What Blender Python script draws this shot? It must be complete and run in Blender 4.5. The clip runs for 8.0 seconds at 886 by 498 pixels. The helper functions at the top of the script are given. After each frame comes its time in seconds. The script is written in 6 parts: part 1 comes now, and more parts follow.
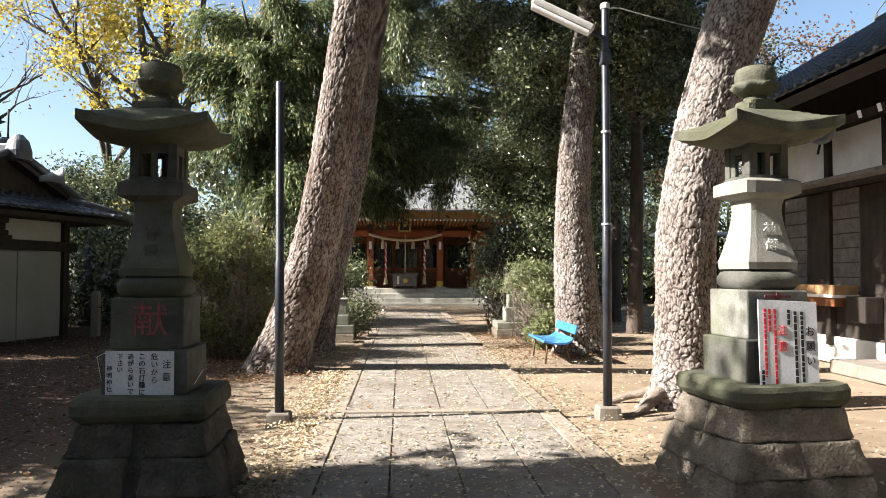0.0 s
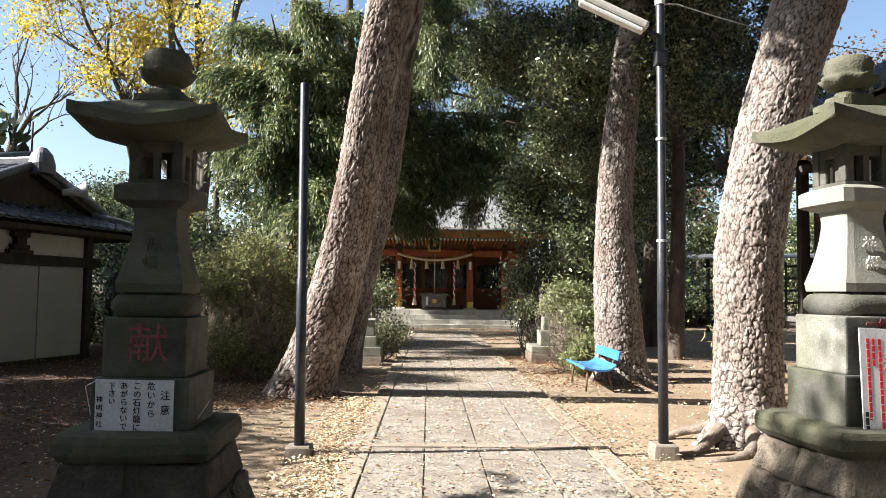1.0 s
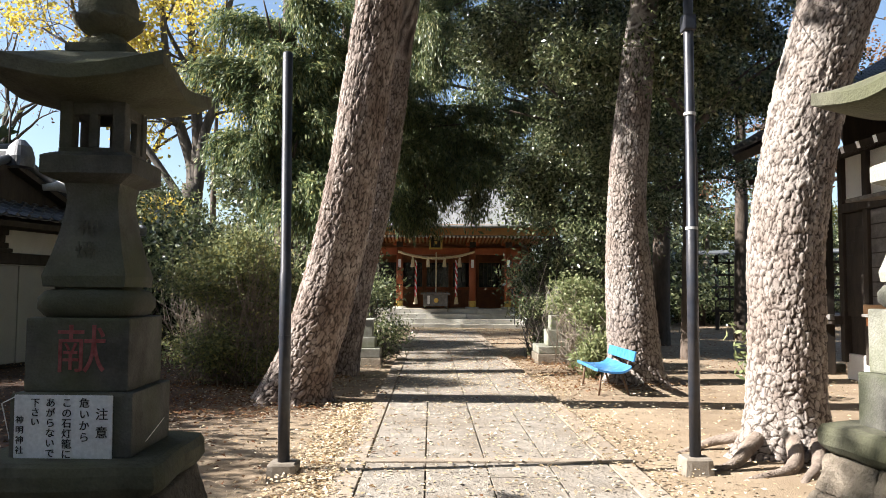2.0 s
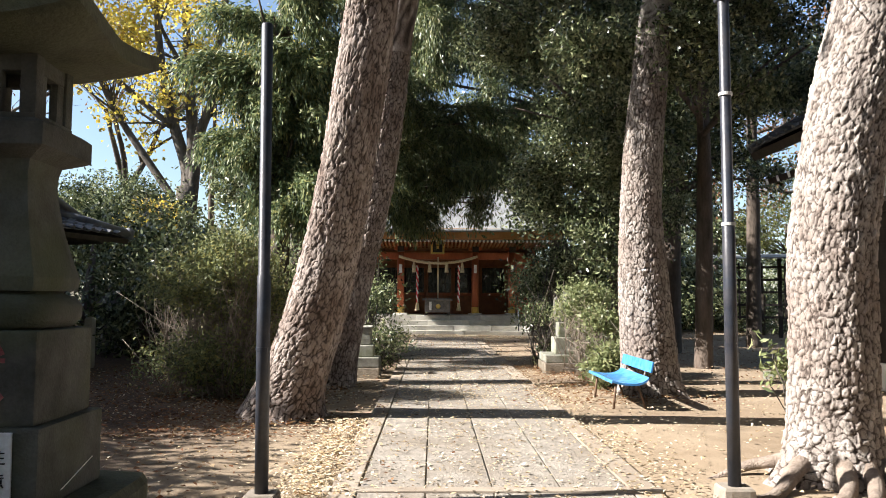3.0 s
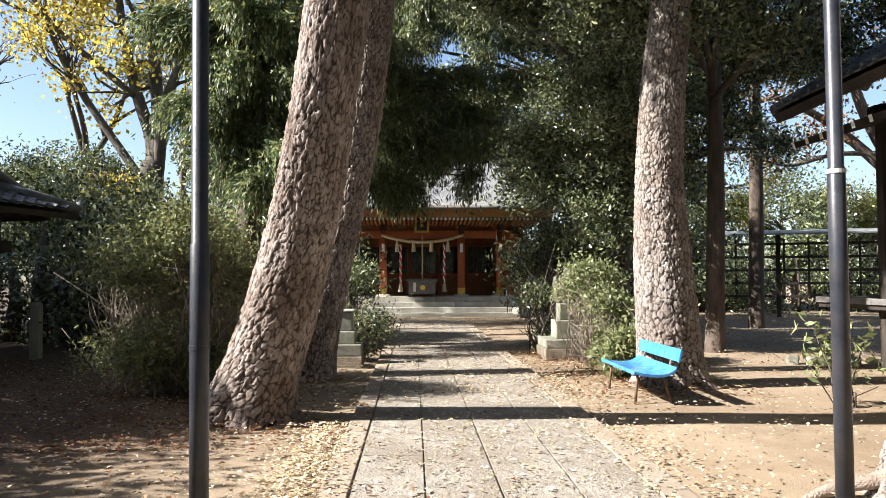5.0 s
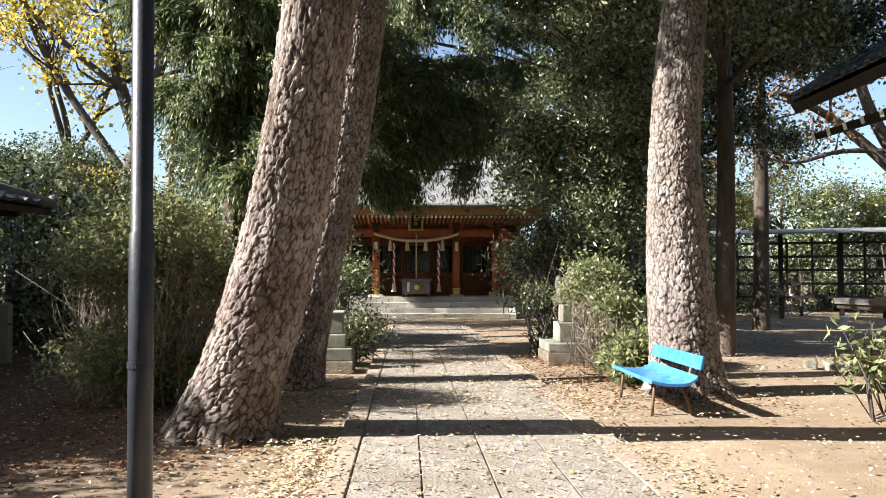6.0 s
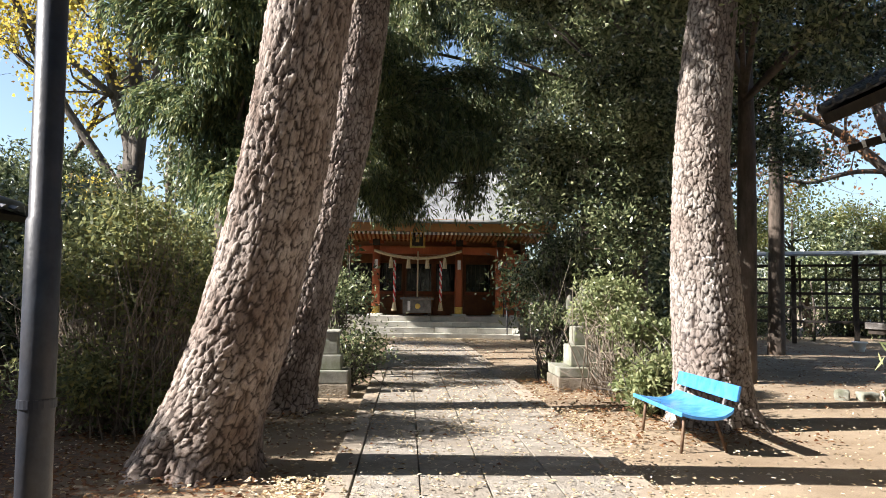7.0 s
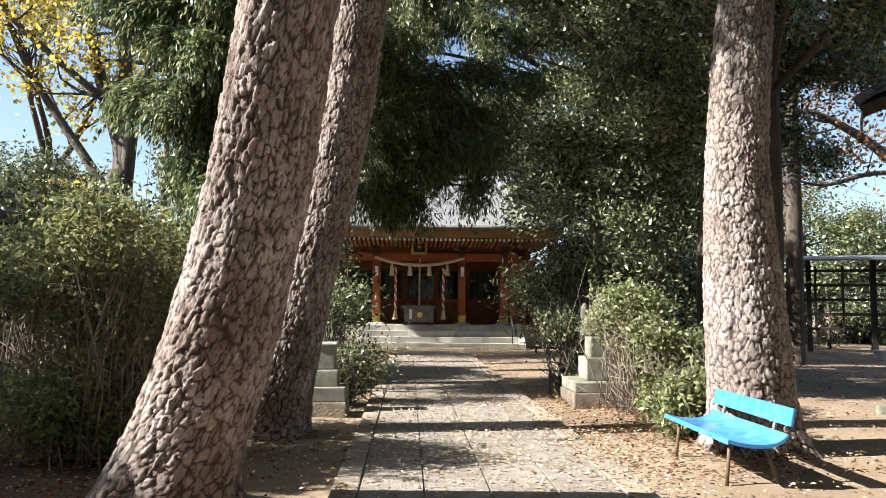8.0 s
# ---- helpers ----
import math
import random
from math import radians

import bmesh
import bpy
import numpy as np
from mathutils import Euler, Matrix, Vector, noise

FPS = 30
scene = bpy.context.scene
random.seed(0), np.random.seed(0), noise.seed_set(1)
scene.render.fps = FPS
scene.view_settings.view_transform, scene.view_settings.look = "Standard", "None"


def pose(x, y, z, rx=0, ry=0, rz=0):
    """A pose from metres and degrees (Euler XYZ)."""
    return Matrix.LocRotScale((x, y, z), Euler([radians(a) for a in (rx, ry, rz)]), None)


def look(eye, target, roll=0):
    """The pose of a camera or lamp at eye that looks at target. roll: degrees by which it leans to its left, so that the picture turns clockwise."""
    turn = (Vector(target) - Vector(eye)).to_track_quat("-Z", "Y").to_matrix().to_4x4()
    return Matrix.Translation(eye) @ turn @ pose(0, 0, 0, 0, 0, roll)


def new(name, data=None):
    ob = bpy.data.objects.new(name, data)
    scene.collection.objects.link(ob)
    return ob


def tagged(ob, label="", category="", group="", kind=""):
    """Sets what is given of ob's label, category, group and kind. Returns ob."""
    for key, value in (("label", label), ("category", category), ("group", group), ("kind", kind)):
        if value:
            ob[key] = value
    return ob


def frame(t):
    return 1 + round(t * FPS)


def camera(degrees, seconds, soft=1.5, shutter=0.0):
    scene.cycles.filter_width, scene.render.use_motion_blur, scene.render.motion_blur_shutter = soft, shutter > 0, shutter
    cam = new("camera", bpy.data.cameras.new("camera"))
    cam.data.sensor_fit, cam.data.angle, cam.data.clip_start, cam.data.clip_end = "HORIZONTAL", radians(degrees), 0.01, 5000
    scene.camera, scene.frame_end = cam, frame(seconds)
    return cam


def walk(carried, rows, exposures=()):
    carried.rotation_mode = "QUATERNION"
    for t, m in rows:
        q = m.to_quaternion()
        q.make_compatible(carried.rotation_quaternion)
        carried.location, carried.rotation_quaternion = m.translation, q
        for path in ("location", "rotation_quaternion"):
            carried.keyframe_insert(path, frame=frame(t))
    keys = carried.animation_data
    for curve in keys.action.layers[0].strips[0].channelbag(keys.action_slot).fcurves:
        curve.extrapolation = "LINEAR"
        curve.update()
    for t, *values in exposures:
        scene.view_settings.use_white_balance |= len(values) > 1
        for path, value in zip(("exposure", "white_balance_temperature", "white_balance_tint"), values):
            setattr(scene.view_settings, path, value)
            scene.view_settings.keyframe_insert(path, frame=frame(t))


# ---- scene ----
cam = camera(61.5, 8.0, soft=0.7)
METRES, EYE, TILT, LEAN, TURN = 6.303, 1.5, 0.5, 0.0, -3.2
ROWS = [
    (0.0, 0.0, 0.0, 0.0, -0.0, 1.34, -0.18),
    (0.5, -0.0028, 0.0485, -0.0039, 1.42, 2.38, -0.57),
    (1.0, -0.0142, 0.1103, -0.0026, 2.15, 2.93, -0.72),
    (1.5, -0.0167, 0.1727, -0.0069, 2.22, 2.85, -0.42),
    (3.0, -0.0242, 0.3597, -0.0107, 2.45, 3.36, -0.3),
    (3.5, -0.0236, 0.4161, -0.011, 4.45, 3.62, -0.71),
    (4.0, -0.0368, 0.478, -0.0147, 3.99, 3.49, -0.69),
    (4.5, -0.0483, 0.5378, -0.0162, 1.77, 1.98, 0.23),
    (6.0, -0.0684, 0.7208, -0.018, 0.46, 1.91, 0.02),
    (6.5, -0.0715, 0.7869, -0.0178, 0.02, 2.79, 0.03),
    (7.0, -0.0772, 0.8503, -0.0234, 0.5, 3.42, -0.73),
    (7.5, -0.0862, 0.9206, -0.0195, 0.52, 3.82, -0.7),
    (8.0, -0.0887, 0.9923, -0.0205, 0.58, 3.99, -0.46),
]
walk(cam, [(t, pose(0, 0, EYE, TILT, LEAN, TURN) @ pose(METRES * x, METRES * y, METRES * z, 90 + pitch, roll, yaw)) for t, x, y, z, yaw, pitch, roll in ROWS])
SUN_AZ, SUN_EL = 7.0, 36.0
sun_from = Vector((-math.cos(radians(SUN_AZ)) * math.cos(radians(SUN_EL)), -math.sin(radians(SUN_AZ)) * math.cos(radians(SUN_EL)), math.sin(radians(SUN_EL))))
world = bpy.data.worlds.new("sky")
scene.world = world
world.use_nodes = True
wn = world.node_tree.nodes
sky = wn.new("ShaderNodeTexSky")
sky.sky_type = "NISHITA"
sky.sun_disc = False
sky.sun_elevation = radians(SUN_EL)
sky.sun_rotation = math.atan2(sun_from.x, sun_from.y)
sky.air_density, sky.dust_density, sky.ozone_density = 1.0, 1.2, 1.5
wn["Background"].inputs["Strength"].default_value = 0.066
world.node_tree.links.new(sky.outputs[0], wn["Background"].inputs["Color"])
sun = new("sun", bpy.data.lights.new("sun", "SUN"))
sun.data.energy, sun.data.angle, sun.data.color = 5.0, radians(0.53), (1.0, 0.95, 0.905)
sun.matrix_world = look(sun_from * 100, (0, 0, 0))
scene.view_settings.exposure = 1.78


# ---- materials ----
def material(name, dark, light, scale=3.0, rough=0.8, bump=0.4, grain=60.0, metal=0.0, stretch=(1, 1, 1), stain=None, stain_scale=0.8,
             stain_amount=0.5, local=False, island=0.0, distance=0.01, spec=0.4):
    """Two colours mixed by coarse noise, a stain at a larger scale, and fine relief; piece to piece variation by random value."""
    m = bpy.data.materials.new(name)
    m.use_nodes = True
    nt = m.node_tree
    n, link = nt.nodes, nt.links.new
    bsdf = n["Principled BSDF"]
    if local:
        src = n.new("ShaderNodeTexCoord").outputs["Object"]
    else:
        src = n.new("ShaderNodeNewGeometry").outputs["Position"]
    mp = n.new("ShaderNodeMapping")
    mp.inputs["Scale"].default_value = stretch
    link(src, mp.inputs["Vector"])
    coarse = n.new("ShaderNodeTexNoise")
    coarse.inputs["Scale"].default_value, coarse.inputs["Detail"].default_value, coarse.inputs["Roughness"].default_value = scale, 6, 0.65
    fine = n.new("ShaderNodeTexNoise")
    fine.inputs["Scale"].default_value, fine.inputs["Detail"].default_value = grain, 3
    link(mp.outputs[0], coarse.inputs["Vector"])
    link(mp.outputs[0], fine.inputs["Vector"])
    ramp = n.new("ShaderNodeValToRGB")
    ramp.color_ramp.elements[0].position, ramp.color_ramp.elements[1].position = 0.32, 0.68
    ramp.color_ramp.elements[0].color, ramp.color_ramp.elements[1].color = (*dark, 1), (*light, 1)
    link(coarse.outputs["Fac"], ramp.inputs["Fac"])
    out = ramp.outputs["Color"]
    if stain:
        big = n.new("ShaderNodeTexNoise")
        big.inputs["Scale"].default_value, big.inputs["Detail"].default_value = stain_scale, 5
        link(src, big.inputs["Vector"])
        cut = n.new("ShaderNodeMapRange")
        cut.inputs[1].default_value, cut.inputs[2].default_value, cut.inputs[4].default_value = 0.42, 0.66, stain_amount
        link(big.outputs["Fac"], cut.inputs[0])
        mix = n.new("ShaderNodeMix")
        mix.data_type = "RGBA"
        link(cut.outputs[0], mix.inputs["Factor"])
        link(out, mix.inputs[6])
        mix.inputs[7].default_value = (*stain, 1)
        out = mix.outputs[2]
    hsv = n.new("ShaderNodeHueSaturation")
    link(out, hsv.inputs["Color"])
    rnd = n.new("ShaderNodeNewGeometry").outputs["Random Per Island"] if island else n.new("ShaderNodeObjectInfo").outputs["Random"]
    vary = n.new("ShaderNodeMapRange")
    spread = island or 0.12
    vary.inputs[3].default_value, vary.inputs[4].default_value = 1 - spread, 1 + spread
    link(rnd, vary.inputs[0])
    grainy = n.new("ShaderNodeMapRange")
    grainy.inputs[3].default_value, grainy.inputs[4].default_value = 0.75, 1.25
    link(fine.outputs["Fac"], grainy.inputs[0])
    mul = n.new("ShaderNodeMath")
    mul.operation = "MULTIPLY"
    link(vary.outputs[0], mul.inputs[0])
    link(grainy.outputs[0], mul.inputs[1])
    link(mul.outputs[0], hsv.inputs["Value"])
    link(hsv.outputs[0], bsdf.inputs["Base Color"])
    bsdf.inputs["Roughness"].default_value, bsdf.inputs["Metallic"].default_value = rough, metal
    bsdf.inputs["Specular IOR Level"].default_value = spec
    if bump:
        add = n.new("ShaderNodeMath")
        add.operation = "ADD"
        link(coarse.outputs["Fac"], add.inputs[0])
        link(fine.outputs["Fac"], add.inputs[1])
        bp = n.new("ShaderNodeBump")
        bp.inputs["Strength"].default_value, bp.inputs["Distance"].default_value = bump, distance
        link(add.outputs[0], bp.inputs["Height"])
        link(bp.outputs[0], bsdf.inputs["Normal"])
    return m


def leaf_material(name, colours, rough=0.45, through_light=0.35, spec=0.5):
    """Leaves: a colour from a ramp for each leaf, some light let through."""
    m = bpy.data.materials.new(name)
    m.use_nodes = True
    nt = m.node_tree
    n, link = nt.nodes, nt.links.new
    bsdf, outp = n["Principled BSDF"], n["Material Output"]
    geo = n.new("ShaderNodeNewGeometry")
    ramp = n.new("ShaderNodeValToRGB")
    els = ramp.color_ramp.elements
    els[0].position, els[0].color = 0.0, (*colours[0], 1)
    els[1].position, els[1].color = 1.0, (*colours[-1], 1)
    for i, c in enumerate(colours[1:-1]):
        els.new((i + 1) / (len(colours) - 1)).color = (*c, 1)
    link(geo.outputs["Random Per Island"], ramp.inputs["Fac"])
    big = n.new("ShaderNodeTexNoise")
    big.inputs["Scale"].default_value = 0.9
    link(geo.outputs["Position"], big.inputs["Vector"])
    hsv = n.new("ShaderNodeHueSaturation")
    vary = n.new("ShaderNodeMapRange")
    vary.inputs[3].default_value, vary.inputs[4].default_value = 0.6, 1.4
    link(big.outputs["Fac"], vary.inputs[0])
    link(vary.outputs[0], hsv.inputs["Value"])
    link(ramp.outputs[0], hsv.inputs["Color"])
    link(hsv.outputs[0], bsdf.inputs["Base Color"])
    bsdf.inputs["Roughness"].default_value = rough
    bsdf.inputs["Specular IOR Level"].default_value = spec
    tr = n.new("ShaderNodeBsdfTranslucent")
    link(hsv.outputs[0], tr.inputs["Color"])
    mix = n.new("ShaderNodeMixShader")
    mix.inputs[0].default_value = through_light
    link(bsdf.outputs[0], mix.inputs[1])
    link(tr.outputs[0], mix.inputs[2])
    link(mix.outputs[0], outp.inputs["Surface"])
    return m


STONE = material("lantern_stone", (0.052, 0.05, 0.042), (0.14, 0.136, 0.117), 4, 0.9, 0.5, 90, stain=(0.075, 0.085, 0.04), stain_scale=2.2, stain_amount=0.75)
MOSSY = material("mossy_stone", (0.06, 0.06, 0.04), (0.145, 0.14, 0.1), 6, 0.95, 0.6, 70, stain=(0.07, 0.075, 0.035), stain_scale=3, stain_amount=0.7)
# on the right lantern this paler tone stands in for sunlight
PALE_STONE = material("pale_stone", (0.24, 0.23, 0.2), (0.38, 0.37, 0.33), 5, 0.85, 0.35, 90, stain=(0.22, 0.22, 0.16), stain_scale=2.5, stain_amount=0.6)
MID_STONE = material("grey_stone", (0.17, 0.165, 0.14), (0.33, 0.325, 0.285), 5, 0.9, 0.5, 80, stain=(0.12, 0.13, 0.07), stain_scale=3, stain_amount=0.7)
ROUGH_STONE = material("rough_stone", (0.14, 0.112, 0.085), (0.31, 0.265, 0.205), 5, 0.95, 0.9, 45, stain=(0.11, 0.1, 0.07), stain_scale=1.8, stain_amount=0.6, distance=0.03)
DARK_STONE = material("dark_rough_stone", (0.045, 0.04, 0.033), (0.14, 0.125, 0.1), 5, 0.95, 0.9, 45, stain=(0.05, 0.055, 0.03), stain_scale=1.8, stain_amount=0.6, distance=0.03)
SLAB = material("slab_stone", (0.19, 0.17, 0.142), (0.33, 0.297, 0.252), 7.0, 0.92, 1.0, 45, stain=(0.2, 0.168, 0.13), stain_scale=1.6, stain_amount=0.8, island=0.06, distance=0.016)
KERB = material("kerb_stone", (0.24, 0.2, 0.156), (0.34, 0.29, 0.23), 2.5, 0.92, 0.5, 120, stain=(0.27, 0.21, 0.15), stain_scale=1.4, stain_amount=0.6)
STEP = material("step_stone", (0.45, 0.43, 0.38), (0.62, 0.6, 0.53), 3, 0.9, 0.3, 80, stain=(0.3, 0.28, 0.23), stain_scale=1.2)
CONCRETE = material("concrete", (0.17, 0.145, 0.115), (0.28, 0.245, 0.2), 4, 0.9, 0.4, 100)
def pine_bark(name, dark, light, stain):
    """Plates of pale flaking bark between dark furrows; the plates come from the trunk's own relief."""
    m = material(name, dark, light, 9, 0.95, 0.6, 60, stretch=(1, 1, 0.5), stain=stain, stain_scale=1.5, stain_amount=0.6, distance=0.008)
    n, link = m.node_tree.nodes, m.node_tree.links.new
    bsdf = n["Principled BSDF"]
    plate = bsdf.inputs["Base Color"].links[0].from_socket
    at = n.new("ShaderNodeAttribute")
    at.attribute_name = "furrow"
    along = n.new("ShaderNodeAttribute")
    along.attribute_name = "grain"
    warp = n.new("ShaderNodeTexNoise")
    warp.inputs["Scale"].default_value, warp.inputs["Detail"].default_value = 1.3, 4
    link(along.outputs["Vector"], warp.inputs["Vector"])
    bent = n.new("ShaderNodeMix")
    bent.data_type = "VECTOR"
    bent.inputs["Factor"].default_value = 0.42
    link(along.outputs["Vector"], bent.inputs[4])
    link(warp.outputs["Color"], bent.inputs[5])
    cells = n.new("ShaderNodeTexVoronoi")
    cells.feature = "DISTANCE_TO_EDGE"
    cells.inputs["Scale"].default_value = 2.6
    link(bent.outputs[1], cells.inputs["Vector"])
    crack = n.new("ShaderNodeMapRange")
    crack.interpolation_type = "SMOOTHSTEP"
    crack.inputs[1].default_value, crack.inputs[2].default_value, crack.inputs[3].default_value, crack.inputs[4].default_value = 0.0, 0.05, 0.3, 0.0
    link(cells.outputs["Distance"], crack.inputs[0])
    both = n.new("ShaderNodeMath")
    both.operation = "MULTIPLY_ADD"
    both.use_clamp = True
    both.inputs[1].default_value = 0.55
    link(at.outputs["Fac"], both.inputs[0])
    link(crack.outputs[0], both.inputs[2])
    mix = n.new("ShaderNodeMix")
    mix.data_type = "RGBA"
    link(both.outputs[0], mix.inputs["Factor"])
    link(plate, mix.inputs[6])
    mix.inputs[7].default_value = (0.04, 0.028, 0.022, 1)
    link(mix.outputs[2], bsdf.inputs["Base Color"])
    old = bsdf.inputs["Normal"].links[0].from_socket
    bp = n.new("ShaderNodeBump")
    bp.invert = True
    bp.inputs["Strength"].default_value, bp.inputs["Distance"].default_value = 0.7, 0.012
    link(crack.outputs[0], bp.inputs["Height"])
    link(old, bp.inputs["Normal"])
    link(bp.outputs[0], bsdf.inputs["Normal"])
    return m


BARK = pine_bark("pine_bark", (0.22, 0.185, 0.16), (0.46, 0.42, 0.38), (0.22, 0.168, 0.138))
BROWN_BARK = pine_bark("brown_pine_bark", (0.19, 0.14, 0.112), (0.54, 0.47, 0.42), (0.14, 0.092, 0.07))
DARK_BARK = material("dark_bark", (0.05, 0.04, 0.03), (0.13, 0.1, 0.08), 6, 0.95, 0.8, 40, stretch=(1, 1, 0.3), distance=0.02)
ROOT = material("root_bark", (0.15, 0.115, 0.09), (0.3, 0.245, 0.2), 9, 0.95, 0.9, 60, distance=0.02)
GREY_BARK = material("grey_bark", (0.05, 0.042, 0.035), (0.14, 0.12, 0.1), 5, 0.95, 0.7, 40, stretch=(1, 1, 0.3), distance=0.02)
POLE = material("painted_steel", (0.016, 0.019, 0.027), (0.035, 0.04, 0.052), 5, 0.4, 0.1, 60, stain=(0.07, 0.06, 0.055), stain_scale=6, stain_amount=0.3)
BLUE = material("blue_paint", (0.035, 0.17, 0.44), (0.065, 0.26, 0.57), 6, 0.24, 0.06, 80, stain=(0.12, 0.36, 0.66), stain_scale=9, stain_amount=0.4)
RUST = material("rusty_steel", (0.1, 0.06, 0.04), (0.22, 0.15, 0.1), 12, 0.7, 0.3, 120, metal=0.4)
RED_WOOD = material("vermilion_wood", (0.3, 0.075, 0.03), (0.42, 0.12, 0.045), 3, 0.55, 0.2, 40, stretch=(1, 1, 0.2), stain=(0.3, 0.08, 0.03), stain_scale=2)
BROWN_WOOD = material("brown_wood", (0.16, 0.06, 0.025), (0.28, 0.11, 0.04), 4, 0.6, 0.2, 50)
ORANGE_WOOD = material("orange_wood", (0.26, 0.12, 0.035), (0.38, 0.18, 0.06), 4, 0.6, 0.2, 50)
DARK_WOOD = material("dark_wood", (0.02, 0.016, 0.013), (0.055, 0.042, 0.032), 6, 0.7, 0.4, 60, stretch=(1, 1, 0.3))
GREY_WOOD = material("weathered_wood", (0.09, 0.083, 0.078), (0.19, 0.178, 0.165), 6, 0.85, 0.4, 60)
TAN_WOOD = material("tan_wood", (0.36, 0.2, 0.1), (0.55, 0.34, 0.18), 5, 0.65, 0.3, 60)
GOLD = material("gold_leaf", (0.6, 0.42, 0.1), (0.8, 0.58, 0.18), 8, 0.35, 0.1, 80, metal=0.8)
WHITE = material("white_plaster", (0.66, 0.65, 0.62), (0.82, 0.81, 0.78), 1.5, 0.9, 0.15, 60, stain=(0.5, 0.48, 0.44), stain_scale=0.9, stain_amount=0.5)
SHEET = material("pale_sheet_metal", (0.3, 0.305, 0.285), (0.38, 0.38, 0.355), 1.2, 0.6, 0.1, 60, stain=(0.33, 0.32, 0.28), stain_scale=0.7)
TILE = material("roof_tile", (0.055, 0.06, 0.07), (0.14, 0.145, 0.155), 4, 0.45, 0.3, 50, spec=0.6)
COPPER = material("roof_sheet", (0.15, 0.155, 0.155), (0.26, 0.265, 0.26), 2.5, 0.6, 0.2, 40, stain=(0.17, 0.185, 0.17), stain_scale=0.8)
BOARD = material("white_board", (0.74, 0.75, 0.77), (0.82, 0.83, 0.84), 3, 0.5, 0.05, 60, stain=(0.62, 0.62, 0.6), stain_scale=5, stain_amount=0.4)
INK = material("black_ink", (0.012, 0.012, 0.014), (0.03, 0.03, 0.035), 9, 0.7, 0)
RED_INK = material("red_ink", (0.6, 0.03, 0.04), (0.7, 0.06, 0.06), 9, 0.6, 0)
RED_PAINT = material("faded_red_paint", (0.2, 0.045, 0.045), (0.34, 0.12, 0.11), 20, 0.9, 0.2)
ROPE = material("straw_rope", (0.5, 0.4, 0.24), (0.72, 0.62, 0.42), 20, 0.9, 0.5, 120)
PAPER = material("white_paper", (0.74, 0.73, 0.7), (0.84, 0.83, 0.8), 4, 0.8, 0)
WIRE = material("wire", (0.35, 0.35, 0.34), (0.5, 0.5, 0.49), 9, 0.5, 0)
HORN = material("grey_horn", (0.4, 0.4, 0.38), (0.52, 0.52, 0.5), 4, 0.5, 0.1)
LAMP_WHITE = material("lamp_housing", (0.6, 0.58, 0.52), (0.72, 0.7, 0.64), 4, 0.5, 0.1)
GLASS_DARK = material("dark_window", (0.015, 0.016, 0.018), (0.03, 0.03, 0.032), 3, 0.12, 0.02, spec=0.8)
STATUE = material("statue_stone", (0.06, 0.06, 0.05), (0.17, 0.165, 0.14), 7, 0.9, 0.6, 60, stain=(0.1, 0.11, 0.06), stain_scale=3)

EVERGREEN = leaf_material("evergreen_leaves", [(0.026, 0.04, 0.018), (0.07, 0.095, 0.042), (0.34, 0.37, 0.19), (0.045, 0.062, 0.027)], 0.26, 0.22, 0.8)
CEDAR = leaf_material("cedar_sprays", [(0.03, 0.048, 0.022), (0.07, 0.1, 0.042), (0.17, 0.21, 0.09), (0.25, 0.24, 0.11)], 0.42, 0.24, 0.4)
CYPRESS = leaf_material("cypress_sprays", [(0.045, 0.07, 0.036), (0.1, 0.14, 0.066), (0.21, 0.26, 0.12), (0.34, 0.33, 0.13)], 0.45, 0.36, 0.35)
LIT_GREEN = leaf_material("light_green_leaves", [(0.1, 0.125, 0.055), (0.18, 0.215, 0.09), (0.28, 0.31, 0.15), (0.34, 0.34, 0.17)], 0.45, 0.35, 0.4)
SHRUB_LEAF = leaf_material("shrub_leaves", [(0.09, 0.11, 0.055), (0.16, 0.185, 0.085), (0.25, 0.275, 0.12), (0.36, 0.33, 0.12)], 0.5, 0.4, 0.3)
TWIG = material("shrub_twigs", (0.13, 0.105, 0.08), (0.3, 0.25, 0.2), 9, 0.9, 0.2)
YELLOW = leaf_material("yellow_leaves", [(0.55, 0.42, 0.06), (0.72, 0.56, 0.1), (0.45, 0.42, 0.1), (0.4, 0.27, 0.07)], 0.6, 0.5, 0.3)
OLIVE = leaf_material("olive_leaves", [(0.07, 0.1, 0.03), (0.12, 0.14, 0.04), (0.2, 0.19, 0.05), (0.1, 0.09, 0.03)], 0.5, 0.4, 0.4)
RUSSET = leaf_material("russet_leaves", [(0.12, 0.045, 0.02), (0.19, 0.085, 0.037), (0.26, 0.16, 0.075), (0.1, 0.045, 0.022)], 0.7, 0.3, 0.3)
PALE_LEAF = leaf_material("pale_fallen_leaves", [(0.55, 0.46, 0.32), (0.66, 0.58, 0.44), (0.42, 0.3, 0.18), (0.58, 0.46, 0.27)], 0.7, 0.15, 0.3)


# ---- building helpers ----
def part(name, bm, mat, parent=None, label="", smooth=False):
    me = bpy.data.meshes.new(name)
    bm.to_mesh(me)
    bm.free()
    me.materials.append(mat)
    if smooth:
        me.polygons.foreach_set("use_smooth", [True] * len(me.polygons))
    ob = new(name, me)
    ob.parent = parent
    if label:
        tagged(ob, label)
    return ob


